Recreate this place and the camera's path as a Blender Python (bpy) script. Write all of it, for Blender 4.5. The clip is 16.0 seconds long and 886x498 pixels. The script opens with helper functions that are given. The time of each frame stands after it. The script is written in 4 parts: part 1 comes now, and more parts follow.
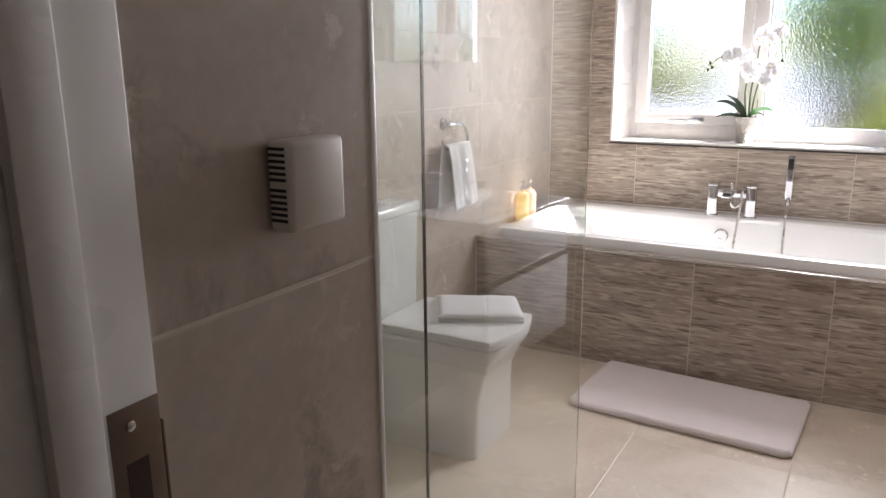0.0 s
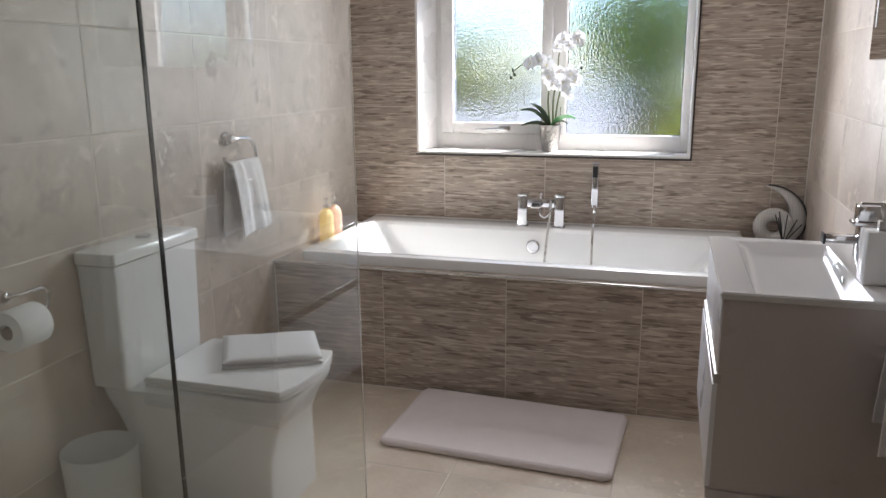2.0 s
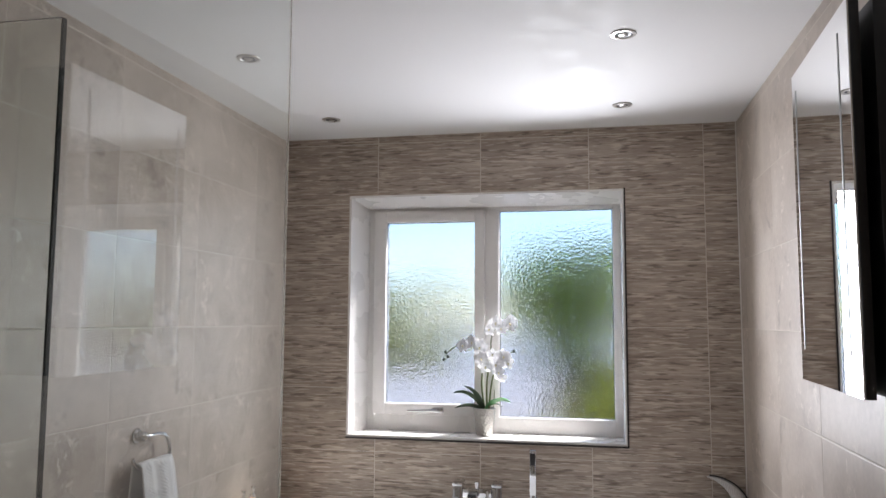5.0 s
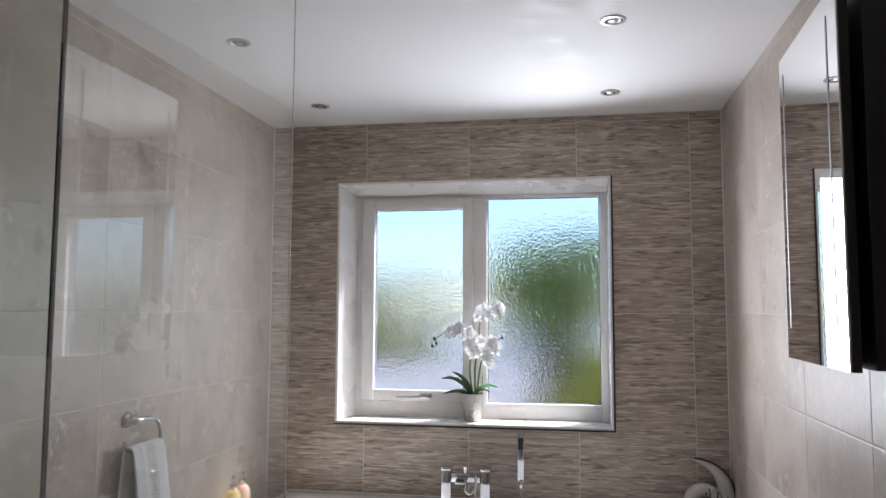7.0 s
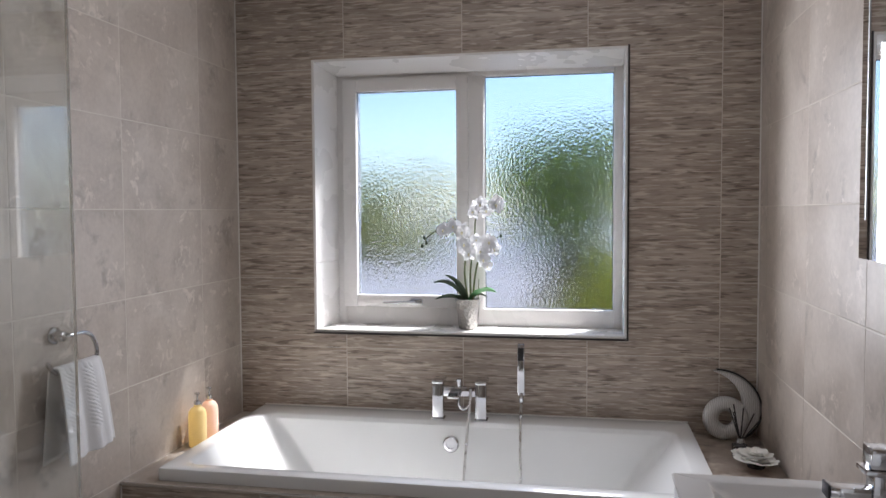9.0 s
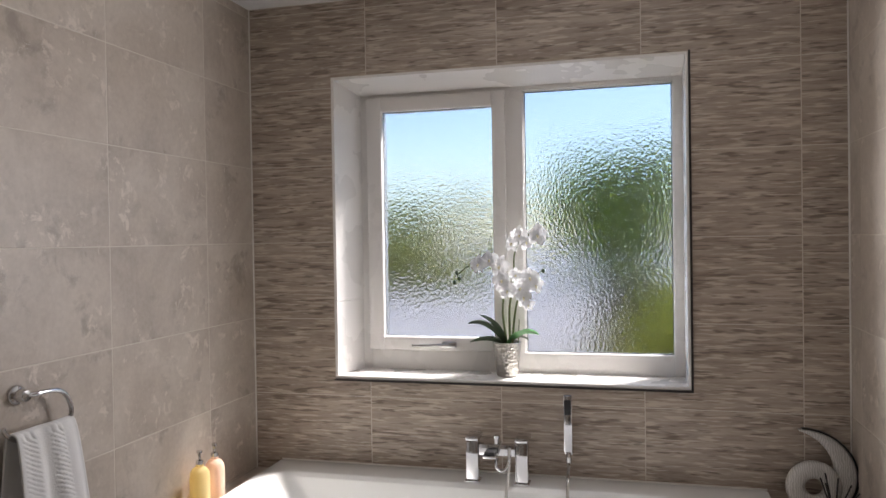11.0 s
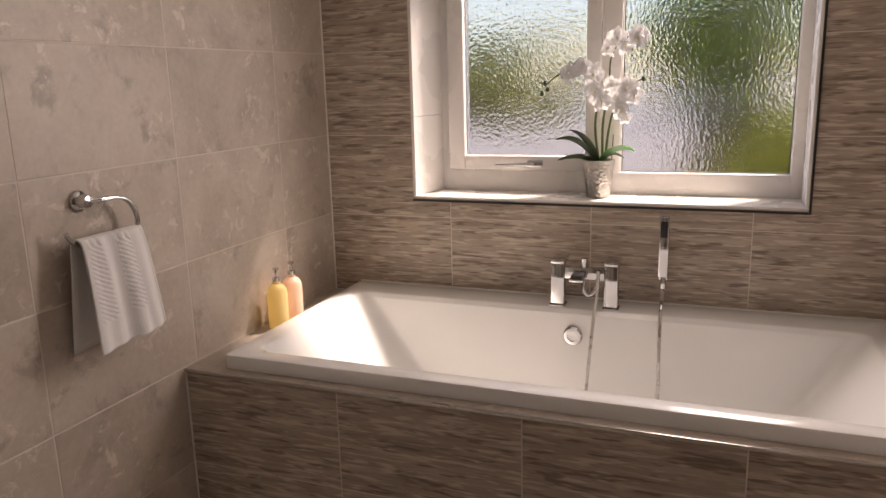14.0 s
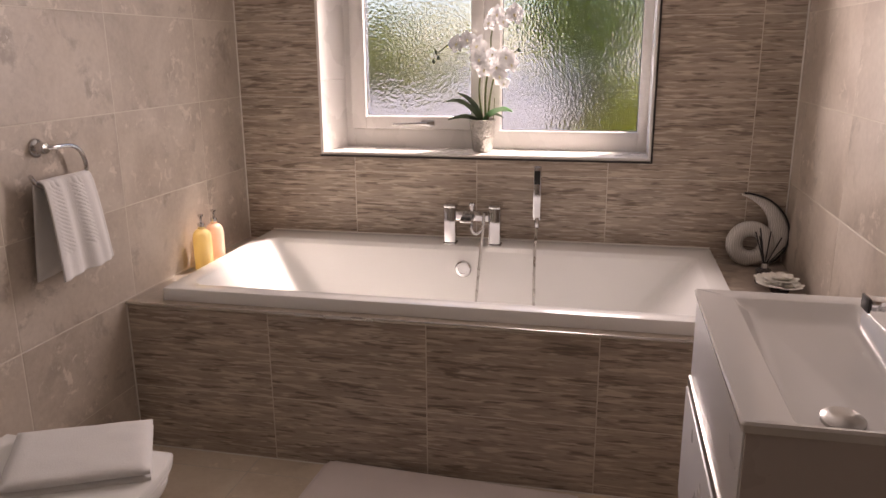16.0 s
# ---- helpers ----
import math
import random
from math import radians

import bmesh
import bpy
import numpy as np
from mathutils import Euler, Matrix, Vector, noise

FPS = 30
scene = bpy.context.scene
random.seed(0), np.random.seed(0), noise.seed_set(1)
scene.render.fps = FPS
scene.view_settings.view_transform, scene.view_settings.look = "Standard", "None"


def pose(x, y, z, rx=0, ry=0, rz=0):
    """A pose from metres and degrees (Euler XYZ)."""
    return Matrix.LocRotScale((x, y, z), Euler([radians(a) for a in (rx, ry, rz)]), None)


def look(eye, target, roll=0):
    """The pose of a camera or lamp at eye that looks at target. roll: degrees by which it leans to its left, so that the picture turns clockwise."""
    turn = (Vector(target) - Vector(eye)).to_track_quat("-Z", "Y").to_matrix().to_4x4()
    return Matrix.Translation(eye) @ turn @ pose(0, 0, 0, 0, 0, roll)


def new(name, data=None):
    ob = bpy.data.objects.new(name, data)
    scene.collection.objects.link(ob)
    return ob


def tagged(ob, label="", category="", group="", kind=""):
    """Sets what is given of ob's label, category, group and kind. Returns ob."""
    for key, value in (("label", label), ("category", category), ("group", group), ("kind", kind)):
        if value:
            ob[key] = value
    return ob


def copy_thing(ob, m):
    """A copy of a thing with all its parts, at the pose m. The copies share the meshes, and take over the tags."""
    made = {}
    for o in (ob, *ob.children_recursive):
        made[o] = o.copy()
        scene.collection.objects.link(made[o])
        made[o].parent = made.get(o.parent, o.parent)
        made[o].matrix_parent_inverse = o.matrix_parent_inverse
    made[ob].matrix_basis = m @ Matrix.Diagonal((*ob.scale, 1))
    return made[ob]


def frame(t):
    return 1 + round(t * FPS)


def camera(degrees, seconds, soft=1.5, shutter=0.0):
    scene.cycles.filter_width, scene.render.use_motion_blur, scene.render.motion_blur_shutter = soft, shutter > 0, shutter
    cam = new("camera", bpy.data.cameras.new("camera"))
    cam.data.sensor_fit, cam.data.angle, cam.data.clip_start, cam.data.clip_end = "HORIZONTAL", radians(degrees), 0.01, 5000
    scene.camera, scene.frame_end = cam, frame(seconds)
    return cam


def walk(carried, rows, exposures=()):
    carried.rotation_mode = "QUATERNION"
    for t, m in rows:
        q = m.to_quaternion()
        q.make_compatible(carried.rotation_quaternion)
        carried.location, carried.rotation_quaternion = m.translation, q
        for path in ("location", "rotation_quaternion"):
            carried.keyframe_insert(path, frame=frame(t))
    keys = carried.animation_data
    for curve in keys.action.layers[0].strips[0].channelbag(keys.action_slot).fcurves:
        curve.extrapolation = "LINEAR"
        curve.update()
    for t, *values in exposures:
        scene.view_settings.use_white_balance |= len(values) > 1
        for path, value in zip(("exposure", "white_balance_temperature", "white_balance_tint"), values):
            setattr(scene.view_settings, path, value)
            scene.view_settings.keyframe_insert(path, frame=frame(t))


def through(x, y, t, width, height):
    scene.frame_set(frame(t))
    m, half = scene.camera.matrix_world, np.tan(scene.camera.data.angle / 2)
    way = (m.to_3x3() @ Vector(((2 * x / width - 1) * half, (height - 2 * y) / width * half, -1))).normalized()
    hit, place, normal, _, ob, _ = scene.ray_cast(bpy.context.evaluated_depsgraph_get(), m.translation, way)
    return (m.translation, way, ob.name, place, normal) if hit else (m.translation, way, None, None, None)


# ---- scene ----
cam = camera(60.8, 16.0)
PATH = [
    (0, (1.659, -4.127, 1.316), (0.691, -2.442, 0.84), -0.5),
    (0.5, (1.644, -4.027, 1.297), (0.855, -2.263, 0.78), -0.1),
    (1, (1.636, -3.909, 1.284), (0.939, -2.105, 0.774), -0.1),
    (1.5, (1.645, -3.839, 1.289), (1.02, -2.001, 0.807), -0.3),
    (2, (1.644, -3.8, 1.302), (1.084, -1.935, 0.847), -0.5),
    (2.5, (1.627, -3.765, 1.307), (1.125, -1.876, 0.885), -0.6),
    (3, (1.589, -3.748, 1.325), (1.132, -1.837, 0.951), -0.5),
    (3.5, (1.589, -3.714, 1.363), (1.164, -1.781, 1.075), -0.2),
    (4, (1.595, -3.668, 1.399), (1.187, -1.716, 1.244), -0.1),
    (4.5, (1.598, -3.674, 1.441), (1.204, -1.713, 1.451), 0.1),
    (5, (1.592, -3.691, 1.476), (1.203, -1.738, 1.661), 0.3),
    (7.5, (1.565, -3.713, 1.429), (1.225, -1.748, 1.582), 0.2),
    (8, (1.572, -3.570, 1.423), (1.218, -1.602, 1.403), -0.2),
    (10.5, (1.578, -2.922, 1.439), (1.133, -0.975, 1.323), -0.8),
    (11, (1.576, -2.847, 1.45), (1.065, -0.914, 1.422), -0.9),
    (11.5, (1.544, -2.805, 1.448), (0.938, -0.899, 1.468), -1.1),
    (12, (1.488, -2.793, 1.456), (0.802, -0.914, 1.45), -1.2),
    (12.5, (1.471, -2.734, 1.442), (0.706, -0.889, 1.353), -1.3),
    (13, (1.494, -2.635, 1.384), (0.696, -0.814, 1.169), -1.3),
    (13.5, (1.522, -2.609, 1.346), (0.748, -0.796, 1.005), -1.5),
    (14, (1.517, -2.643, 1.329), (0.804, -0.826, 0.894), -1.5),
    (14.5, (1.509, -2.722, 1.315), (0.881, -0.887, 0.827), -1.3),
    (15, (1.541, -2.827, 1.319), (1.003, -0.968, 0.815), -1.0),
    (15.5, (1.574, -2.971, 1.313), (1.112, -1.093, 0.803), -0.7),
    (16, (1.572, -3.077, 1.319), (1.159, -1.187, 0.81), -0.4),
]
EXPOSURES = [(0.0, 3.65, 6300, 15), (2.0, 3.17, 6050, 11), (3.5, 2.97, 5900, 11), (4.5, 2.83, 6050, 12), (6.5, 2.71, 5950, 12), (8.0, 2.63, 5850, 12), (11.0, 2.55, 6400, 13), (11.6, 2.41, 6500, 13), (12.3, 2.18, 6600, 12), (13.0, 2.08, 7050, 13), (14.0, 2.44, 7850, 24), (16.0, 2.68, 7600, 28)]
walk(cam, [(t, look(eye, target, roll)) for t, eye, target, roll in PATH], EXPOSURES)

# ---- light: daylight through the one window ----
SUN_TO = Vector((0.95, 1.08, 1.95)).normalized()
world = bpy.data.worlds.new("daylight")
scene.world = world
world.use_nodes = True
wn = world.node_tree.nodes
sky = wn.new("ShaderNodeTexSky")
sky.sky_type = "NISHITA"
sky.sun_disc = False
sky.sun_elevation = math.asin(SUN_TO.z)
sky.sun_rotation = math.atan2(SUN_TO.x, SUN_TO.y)
sky.air_density, sky.dust_density, sky.ozone_density = 1.0, 0.5, 1.6
wn["Background"].inputs["Strength"].default_value = 0.15
world.node_tree.links.new(sky.outputs["Color"], wn["Background"].inputs["Color"])
sun = new("sun", bpy.data.lights.new("sun", "SUN"))
sun.data.energy, sun.data.angle, sun.data.color = 1.9, radians(9.0), (1.0, 0.95, 0.88)
sun.matrix_world = look((3, 3, 6), Vector((3, 3, 6)) - SUN_TO)


# the sky's light and the sunlight that the obscured panes scatter, standing in the window's opening
glow = new("window_light", bpy.data.lights.new("window_light", "AREA"))
glow.data.shape, glow.data.size, glow.data.size_y = "RECTANGLE", 0.38, 1.10
glow.data.energy, glow.data.color, glow.data.spread = 2.85, (1.0, 0.98, 0.97), radians(160)
glow.matrix_world = look((1.54, -0.045, 1.50), (1.30, -2.0, 1.50))


# ---- node helpers ----
class Nodes:
    """A small builder for node materials."""

    def __init__(self, name, color=(0.5, 0.5, 0.5), rough=0.5, metal=0.0, **extra):
        self.m = bpy.data.materials.new(name)
        self.m.use_nodes = True
        self.t = self.m.node_tree
        self.b = self.t.nodes["Principled BSDF"]
        self.b.inputs["Base Color"].default_value = (*color, 1)
        self.b.inputs["Roughness"].default_value = rough
        self.b.inputs["Metallic"].default_value = metal
        for key, value in extra.items():
            self.b.inputs[key.replace("_", " ")].default_value = value
        self.vec = None

    def add(self, kind, **inputs):
        n = self.t.nodes.new(kind)
        for key, value in inputs.items():
            sock = n.inputs[key]
            if isinstance(value, bpy.types.NodeSocket):
                self.t.links.new(value, sock)
            else:
                sock.default_value = value
        return n

    def coords(self, scale=(1, 1, 1), spread=0.0):
        """Object coordinates in metres, shifted for every object when spread is given."""
        out = self.add("ShaderNodeTexCoord").outputs["Object"]
        if spread:
            info = self.add("ShaderNodeObjectInfo")
            shift = self.add("ShaderNodeVectorMath", Vector=info.outputs["Random"])
            shift.operation = "SCALE"
            shift.inputs["Scale"].default_value = spread
            plus = self.add("ShaderNodeVectorMath")
            plus.operation = "ADD"
            self.t.links.new(out, plus.inputs[0])
            self.t.links.new(shift.outputs[0], plus.inputs[1])
            out = plus.outputs[0]
        mul = self.add("ShaderNodeVectorMath")
        mul.operation = "MULTIPLY"
        self.t.links.new(out, mul.inputs[0])
        mul.inputs[1].default_value = scale
        return mul.outputs[0]

    def noise(self, vec, scale, detail=4.0, rough=0.55, distort=0.0):
        return self.add("ShaderNodeTexNoise", Vector=vec, Scale=scale, Detail=detail, Roughness=rough, Distortion=distort).outputs["Fac"]

    def ramp(self, fac, stops):
        n = self.add("ShaderNodeValToRGB", Fac=fac)
        e = n.color_ramp.elements
        while len(e) < len(stops):
            e.new(0.5)
        for i, (p, c) in enumerate(stops):
            e[i].position = p
            e[i].color = (*c, 1) if isinstance(c, tuple) else (c, c, c, 1)
        return n.outputs["Color"]

    def mix(self, fac, a, b, blend="MIX"):
        n = self.t.nodes.new("ShaderNodeMix")
        n.data_type, n.blend_type = "RGBA", blend
        for sock, value in ((n.inputs[0], fac), (n.inputs[6], a), (n.inputs[7], b)):
            if isinstance(value, bpy.types.NodeSocket):
                self.t.links.new(value, sock)
            elif isinstance(value, tuple):
                sock.default_value = (*value, 1)
            else:
                sock.default_value = value
        return n.outputs[2]

    def maths(self, op, a, b):
        n = self.t.nodes.new("ShaderNodeMath")
        n.operation = op
        for i, value in enumerate((a, b)):
            if isinstance(value, bpy.types.NodeSocket):
                self.t.links.new(value, n.inputs[i])
            else:
                n.inputs[i].default_value = value
        return n.outputs[0]

    def put(self, key, sock):
        self.t.links.new(sock, self.b.inputs[key])
        return self

    def bump(self, height, strength=0.3, distance=0.002):
        n = self.add("ShaderNodeBump", Height=height, Strength=strength, Distance=distance)
        return self.put("Normal", n.outputs["Normal"])


def plain(name, color, rough=0.5, metal=0.0, wear=0.06, scale=40.0, relief=0.05, **extra):
    """A paint, metal or ceramic with slight variation of tone, gloss and relief."""
    k = Nodes(name, color, rough, metal, **extra)
    v = k.coords()
    fine, broad = k.noise(v, scale), k.noise(v, scale / 9, 3)
    low, high = tuple(c * (1 - wear) for c in color), tuple(min(1, c * (1 + wear)) for c in color)
    k.put("Base Color", k.mix(k.mix(0.5, fine, broad), low, high))
    k.put("Roughness", k.ramp(broad, [(0.3, rough * 0.85), (0.7, min(1, rough * 1.2))]))
    if relief:
        k.bump(fine, relief, 0.001)
    return k.m


def stone_tile(name, dark, mid, light, rough=0.38, pits=0.7, gloss=0.4):
    """Glazed tile with cloudy limestone mottling and small fossil-like pits."""
    k = Nodes(name, mid, rough, Specular_IOR_Level=gloss)
    v = k.coords(spread=37.0)
    cloud = k.noise(v, 3.2, 5, 0.6, 0.6)
    grain = k.noise(v, 55, 3, 0.6)
    col = k.ramp(cloud, [(0.32, dark), (0.5, mid), (0.68, light)])
    col = k.mix(0.25, col, k.ramp(grain, [(0.3, dark), (0.7, light)]))
    spots = k.noise(v, 9.0, 5, 0.65, 0.35)
    where = k.noise(v, 2.6, 2)
    mask = k.ramp(k.maths("MULTIPLY", k.ramp(spots, [(0.54, 0.0), (0.66, 1.0)]), k.ramp(where, [(0.44, 0.0), (0.60, 1.0)])), [(0.0, 0.0), (1.0, pits)])
    col = k.mix(mask, col, tuple(c * 0.72 for c in dark))
    fleck = k.noise(v, 21.0, 4, 0.7, 0.5)
    place = k.noise(v, 4.5, 2)
    pale = k.maths("MULTIPLY", k.ramp(fleck, [(0.56, 0.0), (0.64, 1.0)]), k.ramp(place, [(0.46, 0.0), (0.62, 0.75)]))
    col = k.mix(pale, col, tuple(min(1, c * 1.18) for c in light))
    tone = k.add("ShaderNodeObjectInfo").outputs["Random"]
    col = k.mix(k.ramp(tone, [(0.0, 0.0), (1.0, 0.10)]), col, light)
    k.put("Base Color", col)
    k.put("Roughness", k.ramp(cloud, [(0.2, rough * 0.8), (0.8, rough * 1.35)]))
    k.bump(k.mix(0.35, cloud, grain), 0.10, 0.0015)
    return k.m


def striated_tile(name):
    """Tile with fine broken horizontal streaks like sawn travertine."""
    k = Nodes(name, (0.3, 0.26, 0.22), 0.38)
    c = k.coords((1, 1, 1), spread=29.0)
    soft = k.noise(k.coords((2.8, 2.8, 44), spread=17.0), 1.0, 2, 0.55)
    dark = k.noise(k.coords((10.0, 10.0, 88), spread=41.0), 1.0, 2, 0.55, 0.1)
    pale = k.noise(k.coords((10.0, 10.0, 100), spread=53.0), 1.0, 2, 0.5, 0.1)
    fine = k.noise(k.coords((22, 22, 190), spread=71.0), 1.0, 2, 0.6)
    col = k.ramp(soft, [(0.3, (0.285, 0.220, 0.170)), (0.5, (0.410, 0.332, 0.268)), (0.7, (0.54, 0.455, 0.380))])
    col = k.mix(0.25, col, k.ramp(fine, [(0.35, (0.23, 0.185, 0.15)), (0.65, (0.53, 0.465, 0.405))]))
    cuts = k.ramp(dark, [(0.56, 0.0), (0.66, 0.8)])
    col = k.mix(k.ramp(pale, [(0.53, 0.0), (0.63, 0.8)]), col, (0.66, 0.585, 0.49))
    col = k.mix(cuts, col, (0.135, 0.100, 0.076))
    col = k.mix(0.15, col, k.ramp(k.noise(c, 4.0, 4), [(0.3, (0.20, 0.16, 0.13)), (0.7, (0.45, 0.39, 0.34))]))
    k.put("Base Color", col)
    k.put("Roughness", k.ramp(soft, [(0.3, 0.5), (0.7, 0.34)]))
    k.bump(k.mix(0.5, soft, k.ramp(cuts, [(0.0, 1.0), (1.0, 0.0)])), 0.35, 0.003)
    return k.m


def obscured_glass(name):
    """Window glass with a pressed ripple on its face."""
    k = Nodes(name, (GLASS_TINT * 0.95, GLASS_TINT, GLASS_TINT * 1.06), 0.13, 0.0, Transmission_Weight=1.0, IOR=1.45)
    v = k.coords((1.0, 1.0, 0.72))
    drops = k.add("ShaderNodeTexVoronoi", Vector=v, Scale=104.0)
    drops.feature = "SMOOTH_F1"
    drops.inputs["Smoothness"].default_value = 0.8
    k.bump(k.mix(0.55, drops.outputs["Distance"], k.noise(v, 112, 1, 0.5)), 0.55, 0.0042)
    return k.m


GLASS_TINT = 0.20
STONE = stone_tile("limestone_wall_tile", (0.365, 0.308, 0.258), (0.487, 0.420, 0.358), (0.59, 0.523, 0.458))
FLOOR = stone_tile("limestone_floor_tile", (0.57, 0.48, 0.38), (0.69, 0.595, 0.485), (0.76, 0.68, 0.57), 0.35, 0.25, 0.5)
STREAK = striated_tile("streaked_tile")
GROUT = plain("pale_grout", (0.62, 0.57, 0.50), 0.85, wear=0.1, relief=0.3)
PAINT = plain("white_gloss_paint", (0.78, 0.77, 0.75), 0.3, relief=0.08)
CEILING = plain("white_matt_paint", (0.82, 0.82, 0.82), 0.7, wear=0.02, scale=90, relief=0.12)
# unseen hall walls, darkened and tinted to stand in for warm hall light
HALL = plain("hall_warm_bounce_paint", (0.46, 0.35, 0.26), 0.7, wear=0.03)
PVC = plain("white_window_plastic", (0.82, 0.80, 0.78), 0.28, wear=0.03)
CERAMIC = plain("white_glazed_ceramic", (0.82, 0.82, 0.81), 0.17, wear=0.015, scale=12, relief=0.0)
BASIN = plain("grey_white_ceramic", (0.70, 0.685, 0.67), 0.12, wear=0.015, scale=12, relief=0.0)
ACRYLIC = plain("white_acrylic", (0.84, 0.84, 0.83), 0.13, wear=0.015, scale=10, relief=0.0)
CHROME = plain("chrome", (0.60, 0.60, 0.61), 0.09, 1.0, wear=0.03, relief=0.0)
STEEL = plain("brushed_steel", (0.52, 0.50, 0.48), 0.32, 1.0, wear=0.12, scale=80)
SILICONE = plain("white_sealant", (0.78, 0.76, 0.72), 0.5, relief=0.0)
BLACK = plain("black_plastic", (0.015, 0.015, 0.016), 0.35)
SEAL = plain("dark_glass_edge", (0.012, 0.016, 0.014), 0.25)
EDGE = plain("green_grey_glass_edge", (0.02, 0.024, 0.022), 0.5)
TRIM = plain("satin_metal_tile_trim", (0.55, 0.53, 0.50), 0.25, 1.0)
DARKTRIM = plain("dark_metal_trim", (0.05, 0.045, 0.045), 0.35, 0.6)
LACQUER = plain("white_gloss_lacquer", (0.74, 0.73, 0.73), 0.3, wear=0.02, relief=0.0)
# white lacquer like the drawers, with the side's shade put into its colour
CARCASS = plain("shaded_white_lacquer", (0.54, 0.485, 0.46), 0.3, wear=0.03)
MIRROR = plain("mirror_silver", (0.9, 0.9, 0.9), 0.01, 1.0, wear=0.0, relief=0.0)
ETCHED = plain("etched_mirror_strip", (0.55, 0.56, 0.57), 0.45, 0.3)
PAPER = plain("soft_white_paper", (0.80, 0.79, 0.77), 0.9, scale=120, relief=0.4)
BINPLASTIC = plain("translucent_white_plastic", (0.74, 0.76, 0.74), 0.35, Transmission_Weight=0.15)
SENSOR = plain("ivory_plastic", (0.70, 0.66, 0.60), 0.4, wear=0.03)
PANE = obscured_glass("obscured_window_glass")
CLEAR = Nodes("clear_shower_glass", (0.91, 0.945, 0.925), 0.0, 0.0, Transmission_Weight=1.0, IOR=1.82).m


def cloth(name, color, weave=260.0, rough=0.95):
    k = Nodes(name, color, rough, 0.0, Sheen_Weight=0.25)
    v = k.coords()
    loops = k.noise(v, weave, 2, 0.6)
    broad = k.noise(v, 14, 3)
    k.put("Base Color", k.mix(broad, tuple(c * 0.9 for c in color), color))
    k.bump(loops, 0.6, 0.002)
    return k.m


def thin_white(name, color, rough, through):
    """A thin soft sheet that lets light through from behind."""
    k = Nodes(name, color, rough)
    k.put("Base Color", k.mix(k.noise(k.coords(), 60), tuple(c * 0.95 for c in color), color))
    back = k.add("ShaderNodeBsdfTranslucent", Color=(*color, 1))
    blend = k.add("ShaderNodeMixShader", Fac=through)
    k.t.links.new(k.b.outputs[0], blend.inputs[1])
    k.t.links.new(back.outputs[0], blend.inputs[2])
    k.t.links.new(blend.outputs[0], k.t.nodes["Material Output"].inputs["Surface"])
    return k.m


TOWEL = cloth("white_terry_cloth", (0.80, 0.79, 0.78))
MAT = cloth("pale_pink_pile", (0.84, 0.77, 0.76), 180.0)


# ---- mesh helpers ----
def part(name, bm, material, parent=None, label="", angle=38.0):
    """Links a bmesh as one mesh object, under a thing or part when parent is given."""
    me = bpy.data.meshes.new(name)
    bmesh.ops.recalc_face_normals(bm, faces=bm.faces)
    bm.to_mesh(me)
    bm.free()
    me.materials.append(material)
    me.polygons.foreach_set("use_smooth", [True] * len(me.polygons))
    me.set_sharp_from_angle(angle=radians(angle))
    ob = new(name, me)
    ob.parent = parent
    if label:
        ob["label"] = label
    return ob


def thing(name, label, category, group="", kind=""):
    return tagged(new(name), label, category, group, kind)


def box(bm, x0, x1, y0, y1, z0, z1, bevel=0.0, seg=2):
    made = bmesh.ops.create_cube(bm, size=1.0, matrix=Matrix.Translation(((x0 + x1) / 2, (y0 + y1) / 2, (z0 + z1) / 2)) @ Matrix.Diagonal((x1 - x0, y1 - y0, z1 - z0, 1)))
    if bevel:
        edges = {e for v in made["verts"] for e in v.link_edges}
        bmesh.ops.bevel(bm, geom=list(edges), offset=bevel, segments=seg, affect="EDGES", profile=0.5)
    return bm


def B(x0, x1, y0, y1, z0, z1, bevel=0.0, seg=2):
    return box(bmesh.new(), x0, x1, y0, y1, z0, z1, bevel, seg)


def rings(bm, loops, cap0=True, cap1=True, closed=True):
    """Skins rings of points one to the next."""
    rows = [[bm.verts.new(p) for p in loop] for loop in loops]
    n = len(rows[0])
    for a, b in zip(rows, rows[1:]):
        for i in range(n if closed else n - 1):
            j = (i + 1) % n
            bm.faces.new((a[i], a[j], b[j], b[i]))
    if cap0:
        bm.faces.new(rows[0][::-1])
    if cap1:
        bm.faces.new(rows[-1])
    return bm


def rrect(x0, x1, y0, y1, z, r, n=5):
    """A level rounded rectangle as a ring of points."""
    r = min(r, (x1 - x0) / 2 - 1e-4, (y1 - y0) / 2 - 1e-4)
    out = []
    for cx, cy, a0 in ((x1 - r, y1 - r, 0), (x0 + r, y1 - r, 90), (x0 + r, y0 + r, 180), (x1 - r, y0 + r, 270)):
        for i in range(n + 1):
            a = radians(a0 + 90 * i / n)
            out.append((cx + r * math.cos(a), cy + r * math.sin(a), z))
    return out


def lathe(bm, profile, at=(0, 0, 0), turn=None, n=28, cap=True):
    """Turns a profile of (radius, height) about z, then poses it."""
    m = Matrix.Translation(at) @ (turn or Matrix())
    loops = [[m @ Vector((r * math.cos(2 * math.pi * i / n), r * math.sin(2 * math.pi * i / n), h)) for i in range(n)] for r, h in profile]
    return rings(bm, loops, cap, cap)


